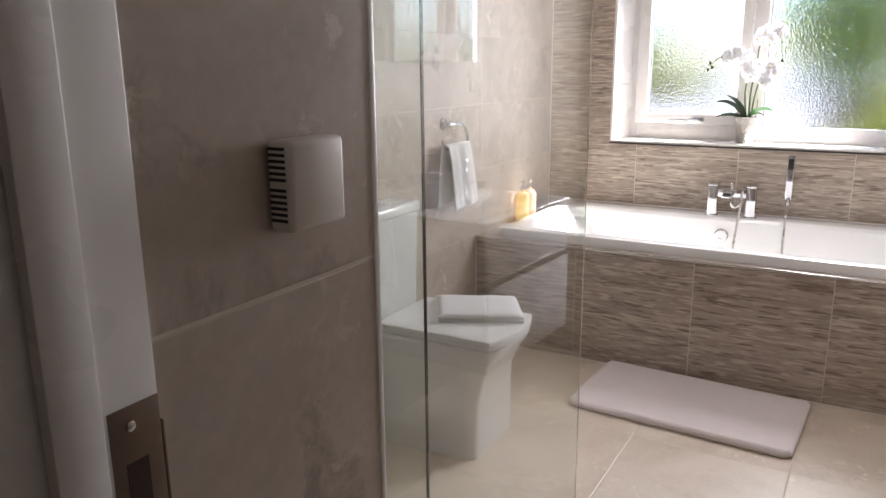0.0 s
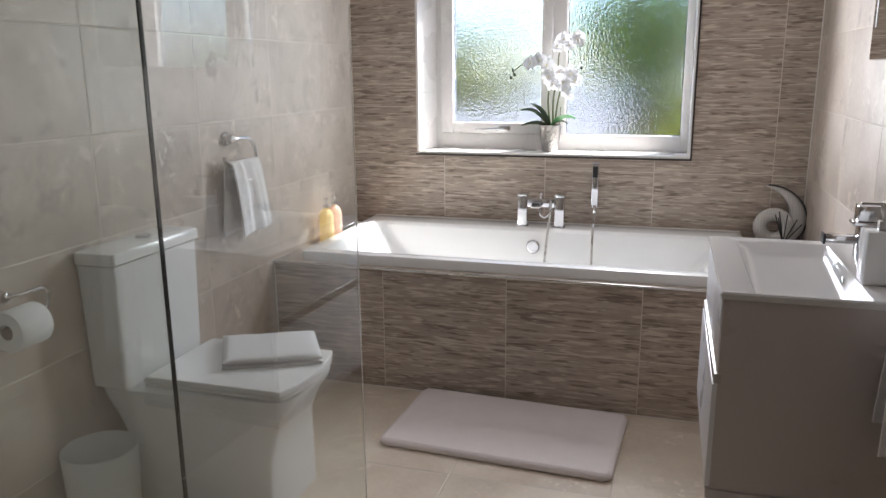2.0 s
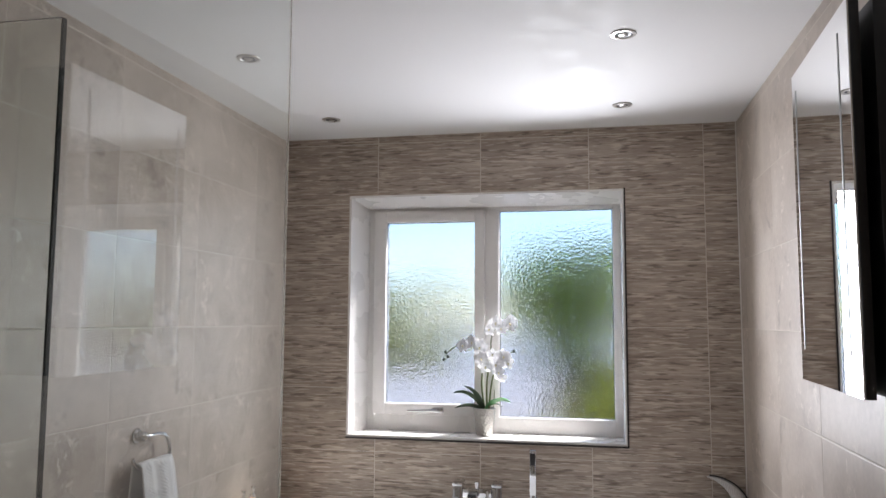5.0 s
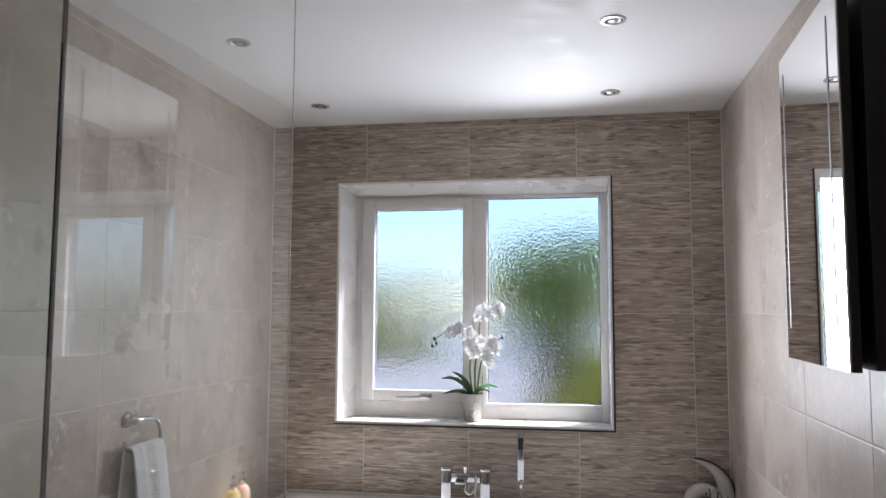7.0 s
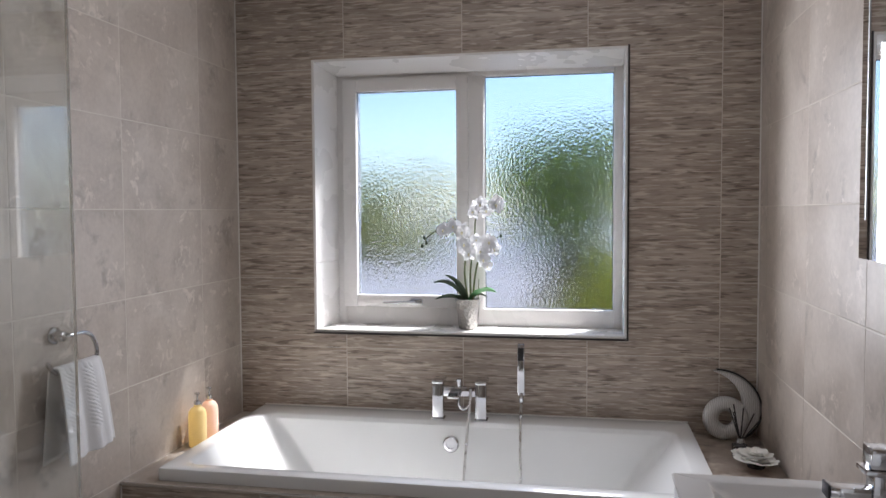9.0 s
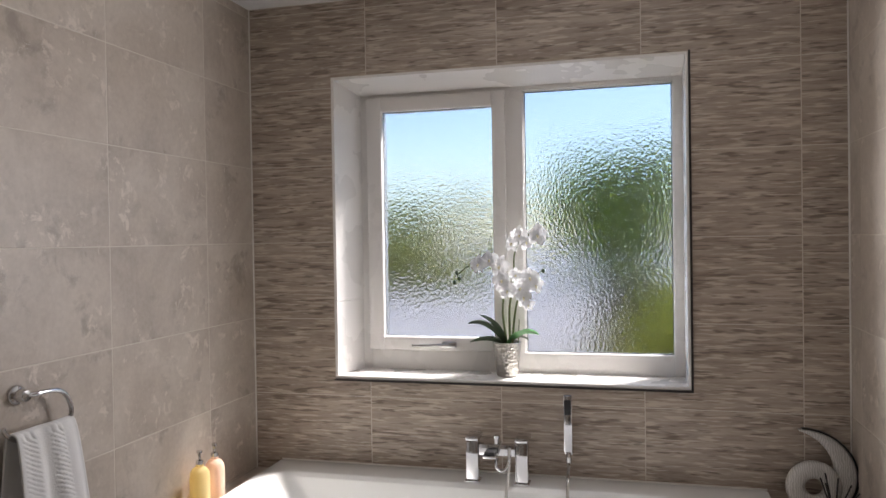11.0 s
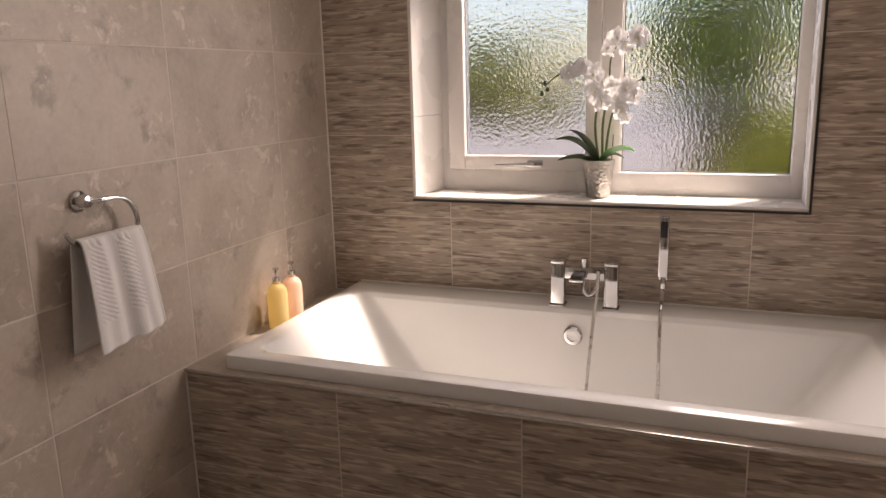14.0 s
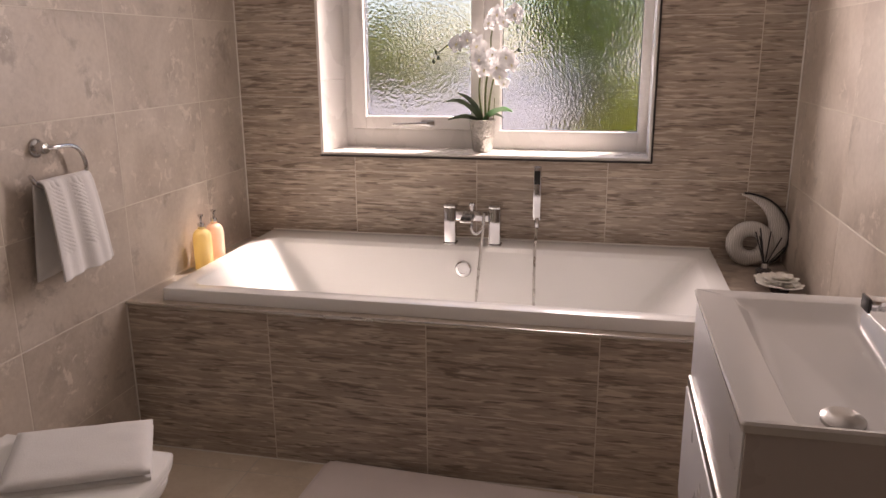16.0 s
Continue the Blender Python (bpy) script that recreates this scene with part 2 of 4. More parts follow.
def tube(bm, path, radius, n=10, cap=True):
    """Sweeps a round section along a path of points; radius may be a list."""
    pts = [Vector(p) for p in path]
    side = None
    loops = []
    for i, p in enumerate(pts):
        d = (pts[min(i + 1, len(pts) - 1)] - pts[max(i - 1, 0)]).normalized()
        if side is None:
            side = d.orthogonal().normalized()
        side = (side - d * side.dot(d)).normalized()
        up = d.cross(side)
        r = radius[i] if isinstance(radius, (list, tuple)) else radius
        loops.append([p + (side * math.cos(2 * math.pi * j / n) + up * math.sin(2 * math.pi * j / n)) * r for j in range(n)])
    return rings(bm, loops, cap, cap)


def smooth_path(pts, steps=8):
    """A Catmull-Rom curve through points."""
    p = [Vector(q) for q in pts]
    p = [p[0] * 2 - p[1], *p, p[-1] * 2 - p[-2]]
    out = []
    for i in range(1, len(p) - 2):
        for s in range(steps):
            t = s / steps
            a, b, c, d = p[i - 1:i + 3]
            out.append(0.5 * (2 * b + (c - a) * t + (2 * a - 5 * b + 4 * c - d) * t * t + (3 * b - a - 3 * c + d) * t ** 3))
    return [*out, p[-2]]


def cells(lo, hi, joints):
    edges = [lo, *[j for j in joints if lo + 0.02 < j < hi - 0.02], hi]
    return list(zip(edges, edges[1:]))


def cut_rect(a0, a1, b0, b1, hole):
    """The outline of a rectangle less a hole that overlaps a corner or a side of it; None when nothing is left."""
    full = [(a0, b0), (a1, b0), (a1, b1), (a0, b1)]
    if not hole:
        return full
    h0, h1, k0, k1 = hole
    if h0 >= a1 or h1 <= a0 or k0 >= b1 or k1 <= b0:
        return full
    left, right, low, high = h0 > a0, h1 < a1, k0 > b0, k1 < b1
    count = left + right + low + high
    if count == 0:
        return None
    if count == 1:
        return [(h1 if right else a0, k1 if high else b0), (h0 if left else a1, k1 if high else b0), (h0 if left else a1, k0 if low else b1), (h1 if right else a0, k0 if low else b1)]
    u, v = (h0 if left else h1), (k0 if low else k1)
    if left and low:
        return [(a0, b0), (a1, b0), (a1, v), (u, v), (u, b1), (a0, b1)]
    if right and low:
        return [(a0, b0), (a1, b0), (a1, b1), (u, b1), (u, v), (a0, v)]
    if left and high:
        return [(a0, b0), (u, b0), (u, v), (a1, v), (a1, b1), (a0, b1)]
    return [(u, b0), (a1, b0), (a1, b1), (a0, b1), (a0, v), (u, v)]


def inset(outline, d):
    n = len(outline)
    out = []
    for i in range(n):
        p, q, r = (Vector(outline[(i + s) % n]) for s in (-1, 0, 1))
        e, f = (q - p).normalized(), (r - q).normalized()
        out.append(q + d * (Vector((-e.y, e.x)) + Vector((-f.y, f.x))))
    return out


TILE_MESHES = {}


def lay_tile(parent, outline, place, axes, material, thick=0.005, gap=0.0018):
    """One tile, its face proud of the wall; place turns (u, v, depth) into world, axes names that turn for sharing meshes."""
    cu = sum(p[0] for p in outline) / len(outline)
    cv = sum(p[1] for p in outline) / len(outline)
    base = inset(outline, gap)
    key = (axes, material.name, thick, tuple((round(p.x - cu, 4), round(p.y - cv, 4)) for p in base))
    centre = Vector(place(cu, cv, 0))
    if key not in TILE_MESHES:
        bm = bmesh.new()
        soft = inset(outline, gap + 0.0018)
        loops = [[Vector(place(p.x, p.y, d)) - centre for p in ring] for ring, d in ((base, 0.0), (base, thick - 0.0007), (soft, thick))]
        rings(bm, loops, False, True)
        bmesh.ops.recalc_face_normals(bm, faces=bm.faces)
        face = max(bm.faces, key=lambda f: f.calc_area())
        want = Vector(place(0, 0, 1)) - Vector(place(0, 0, 0))
        if face.normal.dot(want) < 0:
            bmesh.ops.reverse_faces(bm, faces=bm.faces)
        me = bpy.data.meshes.new("tile")
        bm.to_mesh(me)
        bm.free()
        me.materials.append(material)
        TILE_MESHES[key] = me
    ob = new("tile", TILE_MESHES[key])
    ob.location = centre
    ob.parent = parent


def tile_wall(parent, u0, u1, v0, v1, us, vs, place, axes, material, hole=None):
    for a0, a1 in cells(u0, u1, us):
        for b0, b1 in cells(v0, v1, vs):
            outline = cut_rect(a0, a1, b0, b1, hole)
            if outline:
                lay_tile(parent, outline, place, axes, material)


# ---- the room's measures ----
W, H, FZ = 2.266, 2.41, -0.03
ROWS_Z = [0.200, 0.510, 0.820, 1.130, 1.441, 1.752, 2.063, 2.374]
COLS_Y = [-0.345 - 0.533 * i for i in range(8)]
COLS_X = [0.517, 1.047, 1.578, 2.111]
WIN = (0.367, 1.740, 0.889, 2.105)
REVEAL = 0.195
SHOWER_Y, PIER_X, DOOR_Y = -3.444, 1.174, -3.765


# ---- structure ----
def structure(name, bm, material, label):
    return tagged(part(name, bm, material), label, name.split("_")[0], kind="structure")


wall_left = structure("wall_left", B(-0.12, 0.0043, DOOR_Y, 0.0, FZ, H), GROUT, "long side wall under pale limestone-look tiles")
bm = bmesh.new()
x0, x1, z0, z1 = WIN
for a in ((-0.12, x0, FZ, H), (x1, W + 0.12, FZ, H), (x0, x1, FZ, z0), (x0, x1, z1, H)):
    box(bm, a[0], a[1], -0.0043, 0.30, a[2], a[3])
wall_window = structure("wall_window", bm, GROUT, "end wall under brown streaked tiles with a window opening")
wall_right = structure("wall_right", B(W - 0.0043, W + 0.12, DOOR_Y, 0.0, FZ, H), GROUT, "side wall under pale limestone-look tiles behind the basin")
pier = structure("wall_shower", B(0.0, PIER_X + 0.0043, DOOR_Y, SHOWER_Y + 0.0043, FZ, H), GROUT, "tiled wall closing the shower beside the door")
bm = bmesh.new()
DL, DR, DH = 1.186, 1.98, 2.02
box(bm, 0.0, DL - 0.03, DOOR_Y - 0.125, DOOR_Y - 0.002, FZ, H)
box(bm, DR + 0.03, W + 0.12, DOOR_Y - 0.125, DOOR_Y - 0.002, FZ, H)
box(bm, DL - 0.03, DR + 0.03, DOOR_Y - 0.125, DOOR_Y - 0.002, DH + 0.03, H)
structure("wall_door", bm, HALL, "plain wall with the doorway")
bm = bmesh.new()
box(bm, -0.12, 0.0, -5.4, DOOR_Y - 0.002, FZ, H)
box(bm, W + 0.5, W + 0.62, -5.4, DOOR_Y - 0.127, FZ, H)
box(bm, W + 0.12, W + 0.5, DOOR_Y - 0.125, DOOR_Y - 0.005, FZ, H)
box(bm, -0.12, W + 0.62, -5.52, -5.4, FZ, H)
structure("wall_hall", bm, HALL, "plain painted hallway walls behind the door")
structure("ceiling", B(-0.12, W + 0.62, -5.52, 0.30, H, H + 0.1), CEILING, "smooth white painted ceiling")
floor = structure("floor", B(-0.12, W + 0.12, DOOR_Y - 0.02, 0.0, FZ - 0.10, FZ - 0.0007), GROUT, "beige stone-look tiled floor")
structure("floor_hall", B(-0.12, W + 0.62, -5.52, DOOR_Y - 0.02, FZ - 0.10, FZ - 0.003), plain("hall_carpet", (0.30, 0.26, 0.22), 0.95, scale=200, relief=0.6), "plain carpeted hallway floor")

# door frame
door = tagged(thing("door_1", "white painted door frame with a worn strike plate, door open", "door"), kind="structure")
for xa, xb in ((DL - 0.028, DL), (DR, DR + 0.028)):
    part("lining", B(xa, xb, DOOR_Y - 0.13, DOOR_Y + 0.006, FZ, DH, 0.002), PAINT, door)
part("lining", B(DL - 0.028, DR + 0.028, DOOR_Y - 0.13, DOOR_Y + 0.006, DH + 0.001, DH + 0.028, 0.002), PAINT, door)
for xa, xb in ((DL + 0.0005, DL + 0.013), (DR - 0.013, DR - 0.0005)):
    part("door_stop", B(xa, xb, DOOR_Y - 0.092, DOOR_Y - 0.052, FZ, DH - 0.013, 0.002), PAINT, door)
part("door_stop", B(DL + 0.014, DR - 0.014, DOOR_Y - 0.092, DOOR_Y - 0.052, DH - 0.013, DH - 0.0005, 0.002), PAINT, door)
for xa, xb in ((DL - 0.078, DL - 0.010), (DR + 0.010, DR + 0.078)):
    part("architrave", B(xa, xb, DOOR_Y - 0.148, DOOR_Y - 0.128, FZ, DH + 0.07, 0.005), PAINT, door)
PLATE = plain("aged_brass_plate", (0.20, 0.155, 0.12), 0.38, 0.85, wear=0.25, scale=60)
plate = part("strike_plate", B(DL + 0.0005, DL + 0.0025, DOOR_Y - 0.042, DOOR_Y + 0.004, 0.905, 1.066, 0.0008), PLATE, door, "worn metal strike plate")
# no hole is cut: a thin patch carries the hole's shade as dark colour
part("latch_hole", B(DL + 0.0027, DL + 0.0032, DOOR_Y - 0.031, DOOR_Y - 0.011, 0.955, 1.020), plain("latch_hole_shade", (0.05, 0.025, 0.018), 0.8), plate)
for z in (1.05, 0.922):
    part("screw", lathe(bmesh.new(), [(0.0042, 0), (0.0042, 0.0012), (0.003, 0.002)], (DL + 0.0026, DOOR_Y - 0.024, z), Matrix.Rotation(radians(90), 4, "Y"), 12), CHROME, plate)
part("lip", B(DL - 0.004, DL + 0.0008, DOOR_Y + 0.0062, DOOR_Y + 0.0085, 0.905, 1.042, 0.0008), PLATE, plate)

# window: reveal, frame, sash and obscured panes
reveal = tagged(part("trim_reveal", bmesh.new(), PAINT), "white lining of the window recess with dark tile trim", "trim", kind="structure")
part("sill", B(x0 + 0.0005, x1 - 0.0005, -0.004, REVEAL, z0, z0 + 0.012, 0.002), PVC, reveal, "white window sill board")
SPLAY = 0.050
jamb = [(x0, -0.003), (x0 + 0.010, -0.003), (x0 + SPLAY, REVEAL), (x0, REVEAL)]
for za, zb in ((z0 + 0.0125, 1.1985), (1.2005, z1 - 0.0005)):
    part("lining", rings(bmesh.new(), [[(*p, za) for p in jamb], [(*p, zb) for p in jamb]]), PVC, reveal)
part("lining", B(x1 - 0.010, x1, -0.003, REVEAL, z0 + 0.0125, z1 - 0.0005, 0.001), PVC, reveal)
head = [(-0.003, z1), (-0.003, z1 - 0.010), (REVEAL, z1 - 0.045), (REVEAL, z1)]
part("lining", rings(bmesh.new(), [[(xa, *p) for p in head] for xa in (x0 + 0.0105, x1 - 0.0105)]), PVC, reveal)
part("edge_trim", B(x1 + 0.0005, x1 + 0.008, -0.009, -0.001, z0 - 0.008, z1 + 0.004), DARKTRIM, reveal, "dark metal tile edge")
part("edge_trim", B(x0 - 0.004, x1, -0.009, -0.001, z0 - 0.008, z0 - 0.0005), DARKTRIM, reveal, "dark metal tile edge")

win = tagged(thing("window_1", "white plastic window with one opening sash and obscured glass", "window"), kind="structure")
FY0, FY1 = REVEAL + 0.001, REVEAL + 0.07


def bars(parent, name, x0, x1, z0, z1, y0, y1, left, right, low, top, material, bevel=0.004):
    """A rectangular frame of four mitre-like bars."""
    bm = bmesh.new()
    box(bm, x0, x0 + left, y0, y1, z0, z1, bevel)
    box(bm, x1 - right, x1, y0, y1, z0, z1, bevel)
    box(bm, x0 + left - 0.001, x1 - right + 0.001, y0 + 0.0004, y1, z0, z0 + low, bevel)
    box(bm, x0 + left - 0.001, x1 - right + 0.001, y0 + 0.0004, y1, z1 - top, z1, bevel)
    return part(name, bm, material, parent)


frame_bar = bars(win, "window_frame", x0 + 0.002, x1 - 0.002, z0 + 0.004, z1 - 0.002, FY0, FY1, 0.085, 0.045, 0.088, 0.060, PVC)
part("mullion", B(1.040, 1.112, FY0 + 0.001, FY1, z0 + 0.085, z1 - 0.058, 0.004), PVC, win)
sash = bars(win, "sash", 0.448, 1.042, 0.983, 2.046, FY0 - 0.020, FY1 - 0.012, 0.066, 0.054, 0.057, 0.059, PVC, 0.006)
for nm, a, b, c, d, y in (("pane", 0.510, 0.992, 1.036, 1.991, FY0 + 0.012), ("pane", 1.106, 1.700, 0.972, 2.048, FY0 + 0.030)):
    p = part(nm, B(a, b, y, y + 0.006, c, d), PANE, win, "obscured rippled glass")
    p.visible_shadow = False
bead = bars(win, "glazing_bead", 1.110, 1.697, 0.975, 2.045, FY0 + 0.010, FY0 + 0.028, 0.006, 0.006, 0.006, 0.006, PVC, 0.002)
GASKET = plain("grey_rubber_gasket", (0.10, 0.10, 0.10), 0.6)
bars(sash, "gasket", 0.5125, 0.9895, 1.0385, 1.9885, FY0 + 0.006, FY0 + 0.011, 0.003, 0.003, 0.003, 0.003, GASKET, 0.0)
bars(bead, "gasket", 1.1165, 1.6905, 0.9815, 2.0385, FY0 + 0.024, FY0 + 0.029, 0.003, 0.003, 0.003, 0.003, GASKET, 0.0)
handle = part("window_handle", tube(bmesh.new(), smooth_path([(0.800, FY0 - 0.044, 1.011), (0.76, FY0 - 0.050, 1.010), (0.70, FY0 - 0.050, 1.007), (0.645, FY0 - 0.047, 1.006)], 5), [0.007] * 6 + [0.006] * 6 + [0.005] * 4, 10), CHROME, sash, "chrome lever handle")
part("handle_base", B(0.770, 0.830, FY0 - 0.040, FY0 - 0.019, 0.998, 1.024, 0.005), CHROME, sash)

# ---- bath with its tiled surround ----
PANEL_Y, LEDGE = -0.935, 0.505
surround = structure("bath_surround", B(0.0, W, PANEL_Y + 0.0017, -0.0048, FZ - 0.004, 0.050), GROUT, "boxed bath surround under brown streaked tiles")
bm = bmesh.new()
box(bm, 0.0005, 0.150, PANEL_Y + 0.0017, -0.0048, 0.0505, LEDGE - 0.006)
box(bm, 1.965, W - 0.0005, PANEL_Y + 0.0017, -0.0048, 0.0505, LEDGE - 0.006)
box(bm, 0.1505, 1.9645, PANEL_Y + 0.0017, -0.868, 0.0505, LEDGE - 0.006)
box(bm, 0.1505, 1.9645, -0.035, -0.0048, 0.0505, LEDGE - 0.006)
part("upstand", bm, GROUT, surround)
part("edge_trim", B(0.0, 1.99, PANEL_Y - 0.007, PANEL_Y + 0.002, LEDGE - 0.010, LEDGE + 0.001, 0.002), TRIM, surround, "bright metal tile edge strip")
part("top_ledge", B(0.001, 0.1235, PANEL_Y + 0.0025, -0.0065, LEDGE - 0.0055, LEDGE, 0.001), STONE, surround, "pale stone ledge")
part("top_ledge", B(0.124, 1.988, PANEL_Y + 0.0025, -0.880, LEDGE - 0.0055, LEDGE - 0.0002, 0.001), STONE, surround, "pale stone ledge")
part("top_ledge", B(1.9885, W - 0.0065, PANEL_Y + 0.0025, -0.0065, LEDGE - 0.0055, LEDGE, 0.001), STREAK, surround, "brown streaked ledge")

bath = thing("bathtub", "white double-ended acrylic bathtub set in a tiled surround", "bathtub")
BX0, BX1, BY0, BY1, RIM = 0.120, 1.992, -0.897, -0.0065, 0.548
loops = [rrect(BX0, BX1, BY0, BY1, LEDGE + 0.0005, 0.012), rrect(BX0, BX1, BY0, BY1, RIM - 0.006, 0.012), rrect(BX0 + 0.002, BX1 - 0.002, BY0 + 0.002, BY1 - 0.002, RIM - 0.0015, 0.014),
         rrect(BX0 + 0.006, BX1 - 0.006, BY0 + 0.006, BY1 - 0.006, RIM, 0.016), rrect(BX0 + 0.062, BX1 - 0.062, BY0 + 0.058, BY1 - 0.135, RIM, 0.05), rrect(BX0 + 0.074, BX1 - 0.074, BY0 + 0.066, BY1 - 0.142, RIM - 0.005, 0.05),
         rrect(BX0 + 0.082, BX1 - 0.082, BY0 + 0.072, BY1 - 0.147, RIM - 0.018, 0.05)]
DEPTH, CURVE = 0.47, 0.21
for i in range(15):
    if i < 6:
        z, run = (DEPTH - CURVE) * i / 6, 0.0
    else:
        a = radians(90 * (i - 6) / 8)
        z, run = DEPTH - CURVE + CURVE * math.sin(a), 1.3 * CURVE * (1 - math.cos(a))
    e, s = 0.75 * z + run, 0.10 * z + 0.75 * run
    loops.append(rrect(BX0 + 0.083 + e, BX1 - 0.083 - e, BY0 + 0.073 + s, BY1 - 0.148 - s, RIM - 0.019 - z, 0.052 + 0.07 * z))
part("tub", rings(bmesh.new(), loops, False, True), ACRYLIC, bath)
BACK_Y = BY1 - 0.147
FACE_X = Matrix.Rotation(radians(90), 4, "X")
part("overflow", lathe(bmesh.new(), [(0.034, -0.004), (0.034, 0.010), (0.029, 0.016), (0.018, 0.0175), (0.0175, 0.012), (0.001, 0.011)], (1.020, BACK_Y - 0.009, 0.455), FACE_X), CHROME, bath, "round chrome overflow cover")
part("plughole", lathe(bmesh.new(), [(0.035, 0), (0.035, 0.004), (0.025, 0.006), (0.001, 0.005)], (1.05, -0.47, 0.0595)), CHROME, bath)

# bath filler with its hose and hand shower
filler = thing("bath_tap", "square chrome bath filler tap with two lever handles", "tap")
for xa in (0.934, 1.118):
    pil = part("pillar", B(xa, xa + 0.046, -0.135, -0.094, RIM + 0.0065, 0.700, 0.003), CHROME, filler)
    part("base_plate", B(xa - 0.005, xa + 0.051, -0.141, -0.088, RIM + 0.0005, RIM + 0.006, 0.0015), CHROME, pil)
    part("lever", B(xa - 0.001, xa + 0.047, -0.139, -0.050, 0.7005, 0.717, 0.003), CHROME, pil, "flat chrome lever")
part("bridge", B(0.9805, 1.1175, -0.131, -0.103, 0.648, 0.690, 0.003), CHROME, filler)
spout = part("spout", B(1.008, 1.058, -0.190, -0.1315, 0.652, 0.664, 0.003), CHROME, filler, "open waterfall spout")
part("spout_channel", B(1.014, 1.052, -0.186, -0.134, 0.6645, 0.676, 0.002), BLACK, spout)
part("diverter", lathe(bmesh.new(), [(0.009, 0), (0.009, 0.018), (0.012, 0.019), (0.012, 0.03), (0.008, 0.032)], (1.047, -0.117, 0.690), None, 16), CHROME, filler)
part("hose_outlet", tube(bmesh.new(), smooth_path([(1.050, -0.132, 0.642), (1.052, -0.158, 0.618), (1.075, -0.172, 0.606), (1.098, -0.166, 0.630), (1.103, -0.160, 0.690)], 6), 0.0065, 10), CHROME, filler)
shower = thing("hand_shower", "slim chrome hand shower on a wall bracket with a metal hose", "shower")
part("handset", B(1.287, 1.319, -0.062, -0.040, 0.655, 0.866, 0.004), CHROME, shower)
part("spray_face", B(1.291, 1.315, -0.0655, -0.0625, 0.795, 0.850, 0.001), BLACK, shower, "black spray face")
part("bracket", B(1.288, 1.318, -0.0395, -0.0055, 0.640, 0.680, 0.004), CHROME, shower)
part("hose_nut", lathe(bmesh.new(), [(0.010, 0), (0.011, 0.012), (0.0085, 0.034), (0.007, 0.040)], (1.304, -0.052, 0.614), None, 16), CHROME, shower)
HOSE = plain("ribbed_metal_hose", (0.55, 0.54, 0.52), 0.28, 1.0, wear=0.15, scale=300, relief=0.4)
hose = smooth_path([(1.304, -0.052, 0.618), (1.306, -0.100, 0.592), (1.309, -0.158, 0.562), (1.312, -0.205, 0.46), (1.316, -0.275, 0.24), (1.28, -0.40, 0.110), (1.18, -0.43, 0.080), (1.10, -0.40, 0.112), (1.085, -0.275, 0.26), (1.092, -0.195, 0.50), (1.099, -0.172, 0.60), (1.103, -0.162, 0.690)], 8)
part("hose", tube(bmesh.new(), hose, 0.0055, 8), HOSE, shower)

# ---- toilet ----
wc = thing("toilet", "white close-coupled toilet with a square cistern, lid closed", "toilet")
YA, YB = -2.022, -1.672
loops = [rrect(0.100, 0.556, YA + 0.006, YB - 0.012, FZ, 0.03), rrect(0.100, 0.556, YA + 0.005, YB - 0.011, 0.10, 0.035), rrect(0.095, 0.558, YA + 0.004, YB - 0.010, 0.18, 0.045), rrect(0.065, 0.570, YA + 0.006, YB - 0.018, 0.25, 0.06),
         rrect(0.030, 0.598, YA + 0.003, YB - 0.009, 0.315, 0.07), rrect(0.008, 0.625, YA + 0.002, YB - 0.004, 0.352, 0.07), rrect(0.006, 0.634, YA, YB, 0.373, 0.07), rrect(0.006, 0.634, YA, YB, 0.381, 0.07), rrect(0.014, 0.626, YA + 0.008, YB - 0.008, 0.3865, 0.065)]
# the pan widens towards the wall on its near side, to the cistern's width
loops = [[(x, y - (0.034 * max(0.0, 1 - x / 0.40) if y < (YA + YB) / 2 else 0.0), z) for x, y, z in loop] for loop in loops]
part("pan", rings(bmesh.new(), loops), CERAMIC, wc)


def seat_ring(z, d):
    """The lid's outline: straight sides and a gently bowed front."""
    out = []
    for i in range(17):
        s = i / 16
        y = YA - 0.002 + d + (YB - YA + 0.004 - 2 * d) * s
        out.append((0.618 - d + 0.034 * math.sin(math.pi * s) ** 0.8, y, z))
    return [*out, (0.168 + d, YB + 0.002 - d, z), (0.168 + d, YA - 0.002 + d, z)]


part("seat", rings(bmesh.new(), [seat_ring(0.387, 0.012), seat_ring(0.390, 0.010), seat_ring(0.3905, 0.003), seat_ring(0.3925, 0.001), seat_ring(0.401, 0.001), seat_ring(0.4025, 0.004)]), CERAMIC, wc)
part("lid", rings(bmesh.new(), [seat_ring(0.4035, 0.003), seat_ring(0.4055, 0.0), seat_ring(0.415, 0.0), seat_ring(0.420, 0.003), seat_ring(0.422, 0.010)]), CERAMIC, wc)
for y in (-1.93, -1.765):
    part("hinge", tube(bmesh.new(), [(0.160, y - 0.02, 0.402), (0.160, y + 0.02, 0.402)], 0.009, 12), CHROME, wc)
CA = YA - 0.036
cistern = part("cistern", rings(bmesh.new(), [rrect(0.006, 0.128, CA + 0.004, YB - 0.006, 0.3870, 0.012), rrect(0.006, 0.130, CA, YB - 0.004, 0.42, 0.014), rrect(0.006, 0.136, CA - 0.012, YB + 0.004, 0.7655, 0.014)]), CERAMIC, wc)
